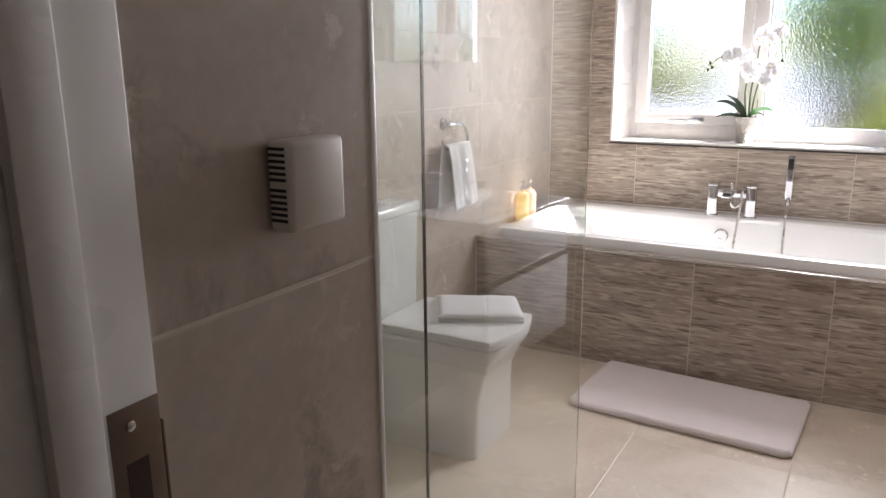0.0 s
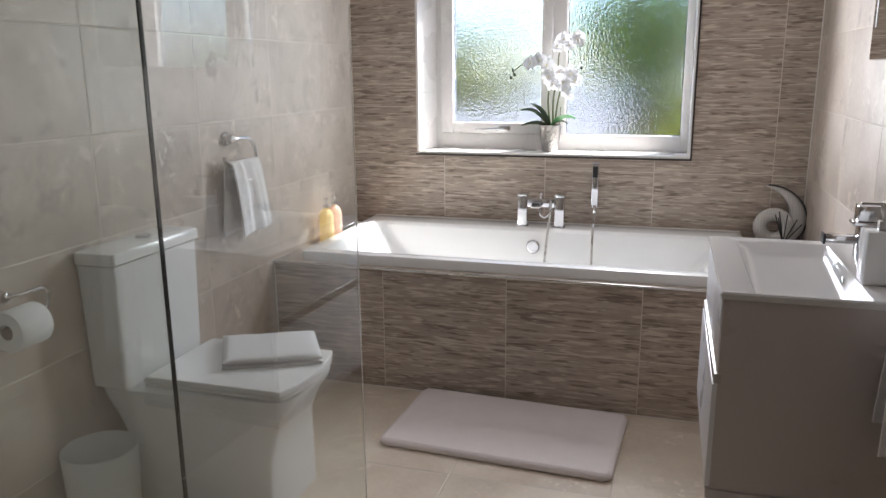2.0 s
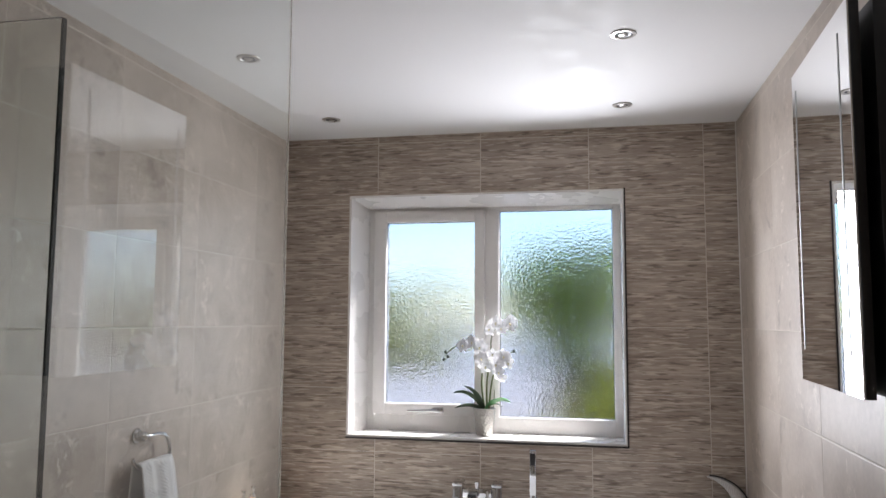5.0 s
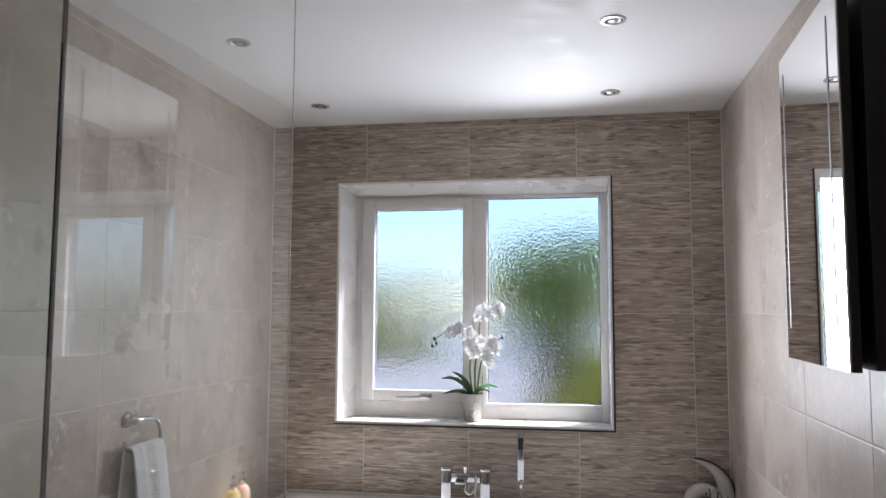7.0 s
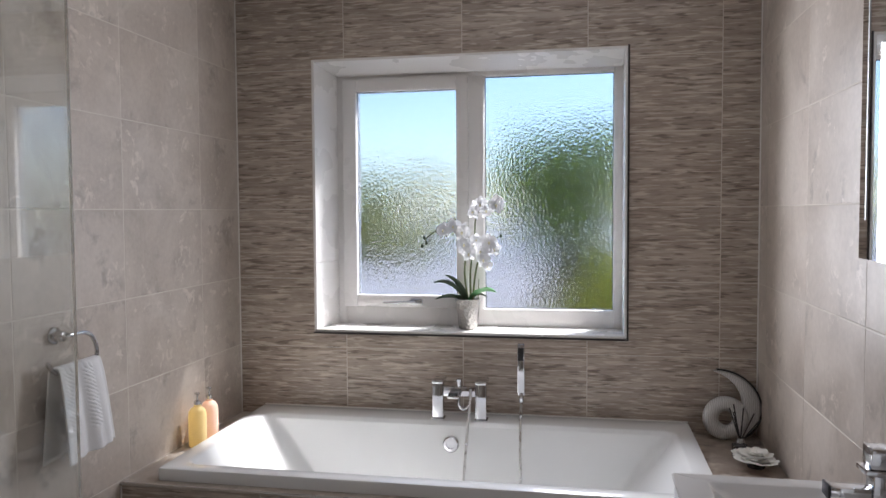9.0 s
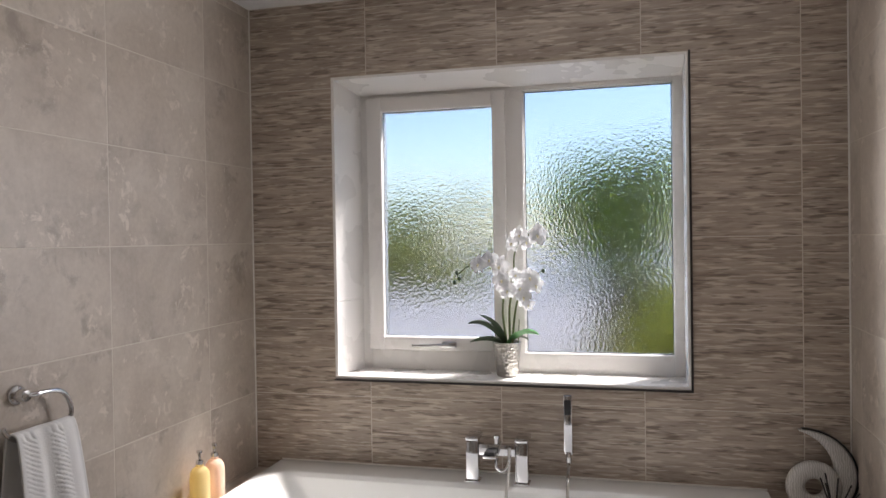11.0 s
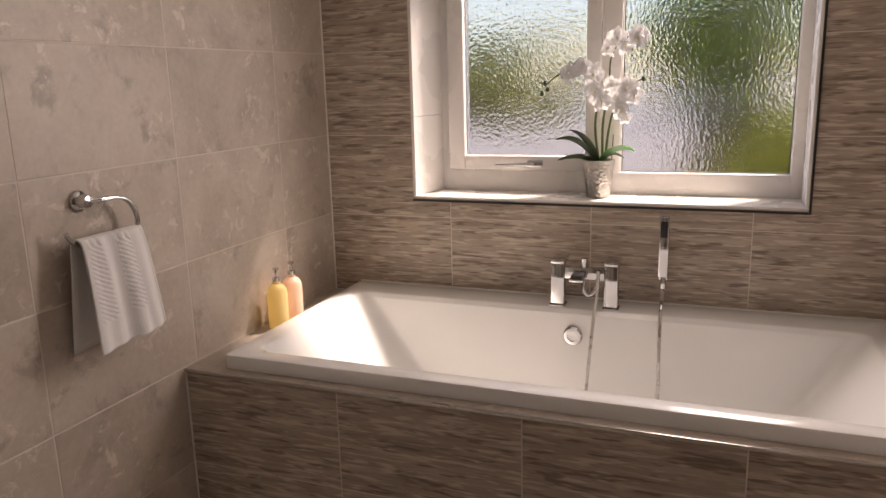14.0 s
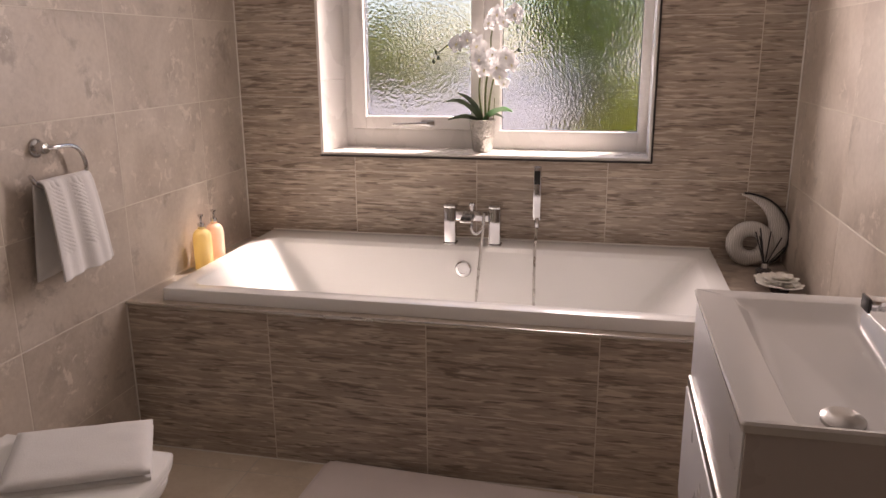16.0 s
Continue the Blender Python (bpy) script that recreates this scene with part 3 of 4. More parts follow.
part("cistern_lid", rings(bmesh.new(), [rrect(0.006, 0.128, CA - 0.003, YB - 0.005, 0.766, 0.012), rrect(0.006, 0.128, CA - 0.003, YB - 0.005, 0.7695, 0.012), rrect(0.006, 0.141, CA - 0.016, YB + 0.007, 0.7700, 0.012), rrect(0.006, 0.145, CA - 0.019, YB + 0.010, 0.772, 0.014), rrect(0.006, 0.145, CA - 0.019, YB + 0.010, 0.798, 0.014), rrect(0.008, 0.142, CA - 0.016, YB + 0.007, 0.805, 0.014), rrect(0.016, 0.134, CA - 0.007, YB - 0.002, 0.808, 0.012)]), CERAMIC, wc)
part("flush_button", lathe(bmesh.new(), [(0.024, 0), (0.024, 0.004), (0.020, 0.008), (0.001, 0.0085)], (0.072, (YA + YB) / 2, 0.8083)), CHROME, wc)
part("floor_bolt", lathe(bmesh.new(), [(0.008, 0), (0.006, 0.004), (0.001, 0.005)], (0.33, YA + 0.0095, 0.030), Matrix.Rotation(radians(90), 4, "X"), 12), CHROME, wc)


def folded(parent, name, corners, z0, thick, layers, material, seed):
    """A stack of soft folded layers over a four-cornered footprint."""
    P = [Vector((*c, 0)) for c in corners]
    for k in range(layers):
        h0, h1 = z0 + thick * k / layers + (0.0006 if k else 0), z0 + thick * (k + 1) / layers
        bm = bmesh.new()
        n = 14
        grid = []
        for i in range(n + 1):
            row = []
            for j in range(n + 1):
                u, v = i / n, j / n
                p = P[0].lerp(P[1], u).lerp(P[3].lerp(P[2], u), v)
                edge = min(u, 1 - u, v, 1 - v)
                lift = (h1 - h0) * (1 - max(0, 1 - edge * n / 1.2) ** 2 * 0.55) + 0.0025 * noise.noise(Vector((p.x * 22, p.y * 22, seed + k)))
                row.append((p.x, p.y, h0 + lift))
            grid.append(row)
        top = [[bm.verts.new(p) for p in row] for row in grid]
        low = [[bm.verts.new((p[0], p[1], h0)) for p in row] for row in grid]
        for i in range(n):
            for j in range(n):
                bm.faces.new((top[i][j], top[i + 1][j], top[i + 1][j + 1], top[i][j + 1]))
                bm.faces.new((low[i][j + 1], low[i + 1][j + 1], low[i + 1][j], low[i][j]))
        for i in range(n):
            for a, b, c, d in ((top[i][0], low[i][0], low[i + 1][0], top[i + 1][0]), (top[i + 1][n], low[i + 1][n], low[i][n], top[i][n]), (top[0][i + 1], low[0][i + 1], low[0][i], top[0][i]), (top[n][i], low[n][i], low[n][i + 1], top[n][i + 1])):
                bm.faces.new((a, b, c, d))
        part(name, bm, material, parent, angle=80)


seat_towel = thing("folded_towel", "white folded hand towel lying on the toilet lid", "towel")
folded(seat_towel, "fold", [(0.368, -1.925), (0.640, -1.790), (0.505, -1.570), (0.230, -1.700)], 0.4225, 0.028, 2, TOWEL, 3)

# ---- towel ring and its towel ----
ring = thing("towel_ring", "chrome open towel ring fixed to the tiled wall", "towel ring")
TO_X = Matrix.Rotation(radians(90), 4, "Y")
part("rose", lathe(bmesh.new(), [(0.027, 0.0), (0.027, 0.006), (0.024, 0.010), (0.017, 0.014), (0.016, 0.034), (0.014, 0.037), (0.001, 0.038)], (0.0055, -1.250, 1.062), TO_X), CHROME, ring)
part("hoop", tube(bmesh.new(), smooth_path([(0.036, -1.250, 1.062), (0.043, -1.215, 1.062), (0.046, -1.165, 1.060), (0.048, -1.132, 1.048), (0.050, -1.112, 1.020), (0.051, -1.108, 0.985), (0.052, -1.135, 0.960), (0.053, -1.22, 0.955), (0.053, -1.290, 0.958), (0.053, -1.322, 0.975), (0.053, -1.340, 0.998)], 6), 0.0065, 12), CHROME, ring)


def draped(name, label, y0, y1, top, front_drop, back_drop, bar_x, splay, seed, flip=1, out=0.022, slip=0.012):
    """A towel hung over a level bar along y, with folds that open towards the hem."""
    t = thing(name, label, "towel")
    bm = bmesh.new()
    prof = []
    for i in range(15):
        s = 1 - i / 14
        prof.append((-0.014 - 0.010 * s, -back_drop * s))
    for i in range(1, 7):
        a = math.pi * i / 7
        prof.append((-0.014 * math.cos(a), 0.012 * math.sin(a)))
    for i in range(1, 65):
        s = i / 64
        prof.append((0.014 + out * s ** 0.7, -front_drop * s))
    n = 72
    rows = []
    for k, (dx, dz) in enumerate(prof):
        hang = min(1.0, max(0.0, -dz) / max(front_drop, 0.01))
        row = []
        for j in range(n + 1):
            v = j / n
            w = (y1 - y0) * (1 + splay * hang)
            y = (y0 + y1) / 2 + (v - 0.5) * w + slip * hang * math.sin(seed + 3 * v) * (1 if dx > 0 else 0.2)
            fold = (0.008 * math.sin(v * 11 + seed) + 0.005 * math.sin(v * 23 + 2 * seed)) * (0.45 + 0.55 * hang) * (1 if dx > 0 else 0.4)
            rib = 0.0030 * math.sin((0.55 * y + dz) * 520) if dx > 0 and (0.05 < v < 0.28 or 0.50 < v < 0.72) and hang < 0.72 else 0.0
            row.append((bar_x + flip * (dx + fold + rib), y, top + dz + 0.010 * (v - 0.5) * hang))
        rows.append([bm.verts.new(p) for p in row])
    for a, b in zip(rows, rows[1:]):
        for j in range(n):
            bm.faces.new((a[j], a[j + 1], b[j + 1], b[j]))
    ob = part("cloth", bm, TOWEL, t, angle=80)
    thick = ob.modifiers.new("thickness", "SOLIDIFY")
    thick.thickness, thick.offset = 0.005, 1.0
    return t


draped("hand_towel", "white ribbed hand towel hanging over the chrome towel ring", -1.318, -1.108, 0.964, 0.258, 0.262, 0.053, 0.24, 0.6, out=0.036, slip=0.014)

# ---- toilet roll, bin, mat ----
holder = thing("toilet_roll_holder", "chrome toilet roll holder fixed to the tiled wall", "roll holder")
part("rose", lathe(bmesh.new(), [(0.025, 0), (0.025, 0.006), (0.016, 0.012), (0.015, 0.040), (0.001, 0.041)], (0.0055, -2.352, 0.755), TO_X), CHROME, holder)
part("arm", tube(bmesh.new(), smooth_path([(0.040, -2.352, 0.755), (0.060, -2.335, 0.756), (0.066, -2.270, 0.756), (0.068, -2.248, 0.750), (0.068, -2.240, 0.732), (0.068, -2.262, 0.690), (0.068, -2.33, 0.688), (0.068, -2.404, 0.690)], 6), 0.0055, 10), CHROME, holder)
roll = thing("toilet_roll", "white toilet paper roll on a chrome holder", "toilet roll")
TO_Y = Matrix.Rotation(radians(90), 4, "X")
bm = bmesh.new()
lathe(bm, [(0.021, -0.05), (0.052, -0.05), (0.054, -0.047), (0.054, 0.047), (0.052, 0.05), (0.021, 0.05), (0.021, -0.05)], (0.068, -2.335, 0.6735), TO_Y, 36, False)
part("paper", bm, PAPER, roll)
part("core", lathe(bmesh.new(), [(0.0205, -0.049), (0.0205, 0.049), (0.0185, 0.049), (0.0185, -0.049), (0.0205, -0.049)], (0.068, -2.335, 0.6735), TO_Y, 24, False), plain("brown_card", (0.30, 0.24, 0.18), 0.9), roll, "brown card core")

bin_ = thing("waste_bin", "small white translucent plastic waste bin beside the toilet", "bin")
bx, by = 0.116, -2.176
part("body", lathe(bmesh.new(), [(0.001, 0.006), (0.082, 0.006), (0.088, 0.012), (0.100, 0.288), (0.103, 0.292), (0.105, 0.289), (0.092, 0.006), (0.088, 0.001), (0.001, 0.0)], (bx, by, FZ), None, 40, False), BINPLASTIC, bin_)

mat = thing("bath_mat", "pale pink soft pile bath mat on the tiled floor", "mat")
M = pose(1.113, -1.212, FZ + 0.001, 0, 0, -3.2)
loops = []
for z, d in ((0.0, 0.008), (0.006, 0.001), (0.016, 0.0), (0.024, 0.005), (0.028, 0.016)):
    loops.append([M @ Vector(p) for p in rrect(-0.424 + d, 0.424 - d, -0.250 + d, 0.250 - d, z, 0.035, 8)])
bm = rings(bmesh.new(), loops, True, False)
n, m_ = 44, 26
grid = [[bm.verts.new(M @ Vector((-0.409 + 0.818 * i / n, -0.235 + 0.470 * j / m_, 0.0275 + 0.0022 * noise.noise(Vector((i * 0.7, j * 0.7, 3.1)))))) for j in range(m_ + 1)] for i in range(n + 1)]
for i in range(n):
    for j in range(m_):
        bm.faces.new((grid[i][j], grid[i + 1][j], grid[i + 1][j + 1], grid[i][j + 1]))
part("mat_top", bm, MAT, mat, angle=80)

# ---- basin unit ----
VX, VY0, VY1 = 1.778, -2.052, -1.436
unit = thing("vanity_unit", "wall-hung white basin unit with two gloss drawers, shade coloured into its side", "vanity unit")
# carcass and bottom board are white too; their grey is painted shade
bm = bmesh.new()
box(bm, VX + 0.0225, W - 0.0055, VY0 + 0.0092, VY1 - 0.0185, 0.322, 0.690)
box(bm, VX + 0.003, W - 0.0055, VY0 + 0.002, VY0 + 0.009, 0.322, 0.7975, 0.001)
box(bm, VX + 0.022, W - 0.0055, VY1 - 0.018, VY1 - 0.003, 0.322, 0.7975, 0.001)
box(bm, 2.110, W - 0.006, VY0 + 0.0092, VY1 - 0.0185, 0.6905, 0.780)
part("carcass", bm, CARCASS, unit)
part("bottom_board", B(VX - 0.006, W - 0.0055, VY0 - 0.002, VY1 + 0.002, 0.298, 0.3215, 0.002), CARCASS, unit)
up = part("drawer", B(VX, VX + 0.0215, VY0 + 0.0095, VY1 - 0.001, 0.618, 0.796, 0.002), LACQUER, unit)
lo = part("drawer", B(VX - 0.008, VX + 0.0215, VY0 + 0.0095, VY1 - 0.001, 0.323, 0.588, 0.002), LACQUER, unit)
part("handle", B(VX - 0.006, VX + 0.012, VY0 - 0.0005, VY1 - 0.004, 0.592, 0.617, 0.003), STEEL, unit, "chrome rail handle")

basin = thing("basin", "white rectangular ceramic basin on the wall-hung unit", "basin")
BT = 0.815
IX0, IX1, IY0, IY1 = 1.848, 2.088, -2.042, -1.482


def bowl_ring(dl, dr, df, db, lift, r):
    """A ring round the bowl's sloping floor, which runs down towards the waste."""
    ring_pts = rrect(IX0 + dl, IX1 - dr, IY0 + df, IY1 - db, 0.0, r, 4)
    return [(p[0], p[1], BT - 0.022 - 0.074 * (IY1 - p[1]) / (IY1 - IY0) + lift) for p in ring_pts]


loops = [rrect(VX - 0.003, W - 0.006, VY0 - 0.001, VY1 + 0.004, 0.798, 0.004, 4), rrect(VX - 0.006, W - 0.006, VY0 - 0.003, VY1 + 0.006, BT - 0.004, 0.005, 4), rrect(VX - 0.003, W - 0.006, VY0, VY1 + 0.003, BT, 0.005, 4),
         rrect(IX0 - 0.005, IX1 + 0.004, IY0 - 0.004, IY1 + 0.006, BT, 0.014, 4), rrect(IX0 - 0.001, IX1, IY0 - 0.001, IY1 + 0.001, BT - 0.002, 0.014, 4), rrect(IX0 + 0.002, IX1 - 0.001, IY0 + 0.002, IY1 - 0.008, BT - 0.007, 0.014, 4),
         bowl_ring(0.020, 0.008, 0.006, 0.022, 0.012, 0.02), bowl_ring(0.027, 0.014, 0.012, 0.040, 0.004, 0.026), bowl_ring(0.040, 0.028, 0.026, 0.060, 0.0, 0.03)]
part("bowl", rings(bmesh.new(), loops, False, True), BASIN, basin, angle=45)
WY = -1.872
part("waste", lathe(bmesh.new(), [(0.034, -0.006), (0.034, 0.006), (0.027, 0.011), (0.001, 0.013)], (1.960, WY, BT - 0.022 - 0.074 * (IY1 - WY) / (IY1 - IY0)), Matrix.Rotation(radians(7.5), 4, "X")), STEEL, basin, "round chrome waste")
part("overflow", lathe(bmesh.new(), [(0.011, 0), (0.011, 0.003), (0.007, 0.0032), (0.007, 0.001), (0.001, 0.001)], (IX1 - 0.006, -1.755, BT - 0.032), Matrix.Rotation(radians(-90), 4, "Y"), 16), CHROME, basin)

btap = thing("basin_tap", "square chrome mixer tap standing on the basin", "tap")
part("body", B(2.128, 2.176, -1.655, -1.607, BT + 0.0005, 0.905, 0.003), CHROME, btap)
part("spout", B(2.052, 2.1275, -1.650, -1.612, 0.856, 0.876, 0.003), CHROME, btap, "waterfall spout")
part("spout_rim", B(2.046, 2.0515, -1.652, -1.610, 0.852, 0.880, 0.002), BLACK, btap)
part("collar", B(2.112, 2.184, -1.660, -1.602, 0.9055, 0.916, 0.002), CHROME, btap)
part("lever", B(2.122, 2.200, -1.656, -1.606, 0.9165, 0.958, 0.003), CHROME, btap, "square chrome lever")

disp = thing("soap_dispenser", "square white ceramic soap dispenser with a chrome pump", "soap dispenser")
part("body", B(2.088, 2.164, -1.916, -1.846, BT + 0.0005, 0.940, 0.004), CERAMIC, disp)
part("neck", B(2.114, 2.138, -1.893, -1.869, 0.9405, 0.962, 0.003), STEEL, disp)
pump = part("pump", lathe(bmesh.new(), [(0.006, 0), (0.006, 0.014), (0.009, 0.020), (0.012, 0.036), (0.012, 0.043), (0.001, 0.044)], (2.126, -1.881, 0.9625), None, 16), STEEL, disp)
part("nozzle", B(2.074, 2.126, -1.886, -1.876, 0.997, 1.004, 0.002), STEEL, disp)

# towel beside the basin
rail = thing("towel_rail", "short chrome towel arm fixed beside the basin", "towel rail")
part("bar", tube(bmesh.new(), smooth_path([(W - 0.0055, -2.140, 0.925), (2.20, -2.140, 0.925), (2.105, -2.140, 0.925), (2.088, -2.140, 0.930), (2.080, -2.140, 0.944)], 4), 0.007, 12), CHROME, rail)
part("rose", lathe(bmesh.new(), [(0.026, 0), (0.026, 0.007), (0.016, 0.012), (0.012, 0.020)], (W - 0.0055, -2.140, 0.925), Matrix.Rotation(radians(-90), 4, "Y")), CHROME, rail)
side_towel = draped("hand_towel", "white hand towel hanging on a chrome arm beside the basin unit", -0.070, 0.068, 0.0, 0.41, 0.36, 0.0, 0.32, 2.1)
side_towel.matrix_world = pose(2.178, -2.140, 0.933, 0, 0, -90)

# ---- mirror cabinet ----
cab = thing("mirror_cabinet", "mirror-fronted bathroom cabinet with dark sides on the tiled wall", "mirror cabinet")
CX, CY0, CY1, CZ0, CZ1 = 2.128, -2.078, -1.541, 1.324, 2.135
part("body", B(CX + 0.0245, W - 0.0055, CY0, CY1, CZ0 + 0.004, CZ1 - 0.004, 0.002), BLACK, cab)
# the mirror door is hinged at its far edge and stands a little ajar
CW = CY1 - CY0
mdoor = part("mirror_door", B(0.0055, 0.023, -CW, 0.0, CZ0, CZ1, 0.001), BLACK, cab)
part("mirror_glass", B(0.0, 0.005, 0.001 - CW, -0.001, CZ0, CZ1, 0.0012, 1), MIRROR, mdoor)
for y in (0.075 - CW, -0.045):
    part("etched_strip", B(-0.0012, -0.0004, y - 0.004, y + 0.004, CZ0 + 0.08, CZ1 - 0.05), ETCHED, mdoor)
mdoor.matrix_basis = pose(CX, CY1, 0, 0, 0, -2.6)

# ---- shower screens ----
side = thing("shower_screen", "clear glass shower screen fixed to the tiled pier", "shower screen")
SY0, SY1, ST = -0.752, 0.0, 1.965
g = part("glass", B(-0.004, 0.004, SY0, SY1, FZ + 0.012, ST), CLEAR, side)
g.visible_shadow = False
part("edge", B(-0.0026, 0.0026, SY1 + 0.0003, SY1 + 0.0018, FZ + 0.012, ST), EDGE, side, "dark polished glass edge")
part("edge", B(-0.0043, 0.0043, SY0, SY1, ST + 0.0003, ST + 0.0018), EDGE, side)
part("wall_channel", B(-0.013, 0.013, SY0 - 0.004, SY0 + 0.018, FZ, ST + 0.01, 0.002), CHROME, side, "chrome wall channel")
part("floor_channel", B(-0.008, 0.008, SY0 + 0.019, SY1, FZ + 0.0005, FZ + 0.0115, 0.001), CHROME, side)
side.matrix_world = pose(1.160, -2.684, 0, 0, 0, -2.2)
back = thing("shower_screen", "clear glass shower screen fixed to the long wall by the toilet", "shower screen")
AX, AY, AT = 0.760, -2.662, 1.952
g = part("glass", B(0.012, AX, AY - 0.004, AY + 0.004, FZ + 0.012, AT), CLEAR, back)
g.visible_shadow = False
part("edge", B(AX + 0.0003, AX + 0.0042, AY - 0.0042, AY + 0.0042, FZ, AT), SEAL, back, "dark polished glass edge")
part("edge", B(0.012, AX, AY - 0.0043, AY + 0.0043, AT + 0.0003, AT + 0.0014), SEAL, back)
part("wall_channel", B(0.0055, 0.028, AY - 0.012, AY + 0.012, FZ, AT + 0.01, 0.002), CHROME, back, "chrome wall channel")
part("floor_channel", B(0.029, AX, AY - 0.008, AY + 0.008, FZ + 0.0005, FZ + 0.0115, 0.001), CHROME, back)

# ---- ventilation sensor on the pier ----
sens = thing("humidity_sensor", "ivory plastic humidity sensor box with slotted side on the tiles", "sensor box")
SXF = PIER_X + 0.0055
part("cover", B(SXF, SXF + 0.030, -3.614, -3.535, 1.166, 1.251, 0.006, 3), SENSOR, sens)
# slots are not cut: black strips paint their inner shade on the cover
for i in range(12):
    z = 1.1765 + i * 0.0056 + (0.004 if i > 5 else 0)
    part("slot", B(SXF + 0.004, SXF + 0.023, -3.6146, -3.6132, z, z + 0.0028), BLACK, sens)

# ---- downlights ----
spot = thing("downlight", "recessed chrome downlight, unlit, in the white ceiling", "downlight", "ceiling downlights")
part("trim_ring", lathe(bmesh.new(), [(0.026, -0.001), (0.031, -0.006), (0.041, -0.0048), (0.043, -0.0005)], (0, 0, 0), None, 32, False), STEEL, spot)
# nearly flat disc, black to paint the shade inside the recess
part("lamp_recess", lathe(bmesh.new(), [(0.0255, -0.0035), (0.018, -0.002), (0.001, -0.0018)], (0, 0, 0), None, 24, False), BLACK, spot)
part("lamp_lens", lathe(bmesh.new(), [(0.016, -0.0048), (0.012, -0.007), (0.001, -0.0075)], (0, 0, 0), None, 20, False), STEEL, spot)
spot.location = (0.392, -0.374, H)
for x, y in ((1.727, -0.386), (0.377, -1.231), (1.699, -1.225), (0.39, -2.09), (1.70, -2.09)):
    copy_thing(spot, pose(x, y, H))

# ---- small things ----
def bottle(x, y, color, tint, label, size=1.12):
    """A clear soap bottle with its coloured filling and pump."""
    t = thing("soap_bottle", label, "soap bottle", "soap bottles on the bath ledge")
    liquid = thin_white(tint, color, 0.15, 0.45)
    z = LEDGE + 0.0005
    prof = [(0.001, 0.0), (0.027, 0.0), (0.031, 0.004), (0.0315, 0.105), (0.029, 0.124), (0.022, 0.135), (0.012, 0.141), (0.012, 0.148), (0.001, 0.1485)]
    prof = [(a * size, b * size) for a, b in prof]
    part("body", lathe(bmesh.new(), prof, (x, y, z), None, 28, False), liquid, t)
    z += 0.1485 * (size - 1)
    part("collar", lathe(bmesh.new(), [(0.0135, 0.149), (0.0135, 0.162), (0.006, 0.165), (0.004, 0.166), (0.004, 0.186), (0.010, 0.188), (0.010, 0.196), (0.001, 0.197)], (x, y, z), None, 18), CHROME, t, "chrome pump")
    part("nozzle", tube(bmesh.new(), [(x, y, z + 0.192), (x + 0.012, y - 0.020, z + 0.192), (x + 0.016, y - 0.028, z + 0.188)], 0.004, 8), CHROME, t)


bottle(0.064, -0.516, (0.98, 0.84, 0.46), "amber_soap", "clear bottle of amber liquid soap with a chrome pump")
bottle(0.064, -0.420, (0.96, 0.74, 0.60), "peach_soap", "clear bottle of peach liquid soap with a chrome pump")

# orchid on the sill
SILL = z0 + 0.012
orchid = thing("orchid", "white flowering orchid in a hammered silver pot on the sill", "plant")
OX, OY = 1.052, 0.105
k = Nodes("hammered_silver", (0.40, 0.385, 0.36), 0.28, 1.0)
v = k.coords()
cell = k.add("ShaderNodeTexVoronoi", Vector=v, Scale=95.0)
k.bump(cell.outputs["Distance"], 0.9, 0.004)
pot = part("pot", lathe(bmesh.new(), [(0.001, 0.0), (0.038, 0.0), (0.042, 0.006), (0.055, 0.120), (0.058, 0.134), (0.056, 0.136), (0.052, 0.132), (0.050, 0.116), (0.001, 0.114)], (OX, OY, SILL + 0.0005), None, 36, False), k.m, orchid, "hammered silver pot")
LEAF = plain("dark_orchid_leaf", (0.045, 0.075, 0.035), 0.35, wear=0.25)
LEAF2 = plain("bright_orchid_leaf", (0.10, 0.28, 0.10), 0.4, wear=0.2)
STEM = plain("orchid_stem", (0.13, 0.16, 0.06), 0.5, wear=0.25)
PETAL = thin_white("white_petal", (0.93, 0.93, 0.94), 0.6, 0.55)
EYE = plain("pale_yellow_flower_eye", (0.80, 0.74, 0.52), 0.6)
part("bark", lathe(bmesh.new(), [(0.049, 0.118), (0.03, 0.124), (0.001, 0.127)], (OX, OY, SILL), None, 20, False), plain("dark_bark", (0.035, 0.028, 0.02), 0.9, wear=0.4, relief=0.6), orchid)


def blade(bm, path, width, lift=0.25):
    """A leaf or petal skinned along a path, widest in the middle, with a central crease and real thickness."""
    pts = [Vector(p) for p in path]
    n = len(pts)
    up = []
    for i, p in enumerate(pts):
        d = (pts[min(i + 1, n - 1)] - pts[max(i - 1, 0)]).normalized()
        s = d.cross(Vector((0, 0, 1)))
        s = s.normalized() if s.length > 1e-3 else Vector((1, 0, 0))
        nrm = s.cross(d).normalized()
        t = i / (n - 1)
        w = width * math.sin(math.pi * (0.06 + 0.92 * t) ** 0.8) ** 0.75
        up.append([p + s * w + nrm * w * lift, p, p - s * w + nrm * w * lift, p - nrm * 0.0015])
    rings(bm, up, True, True)


def arc(a, b, rise, n=8):
    a, b = Vector(a), Vector(b)
    return [a.lerp(b, i / n) + Vector((0, 0, rise * math.sin(math.pi * i / n))) for i in range(n + 1)]


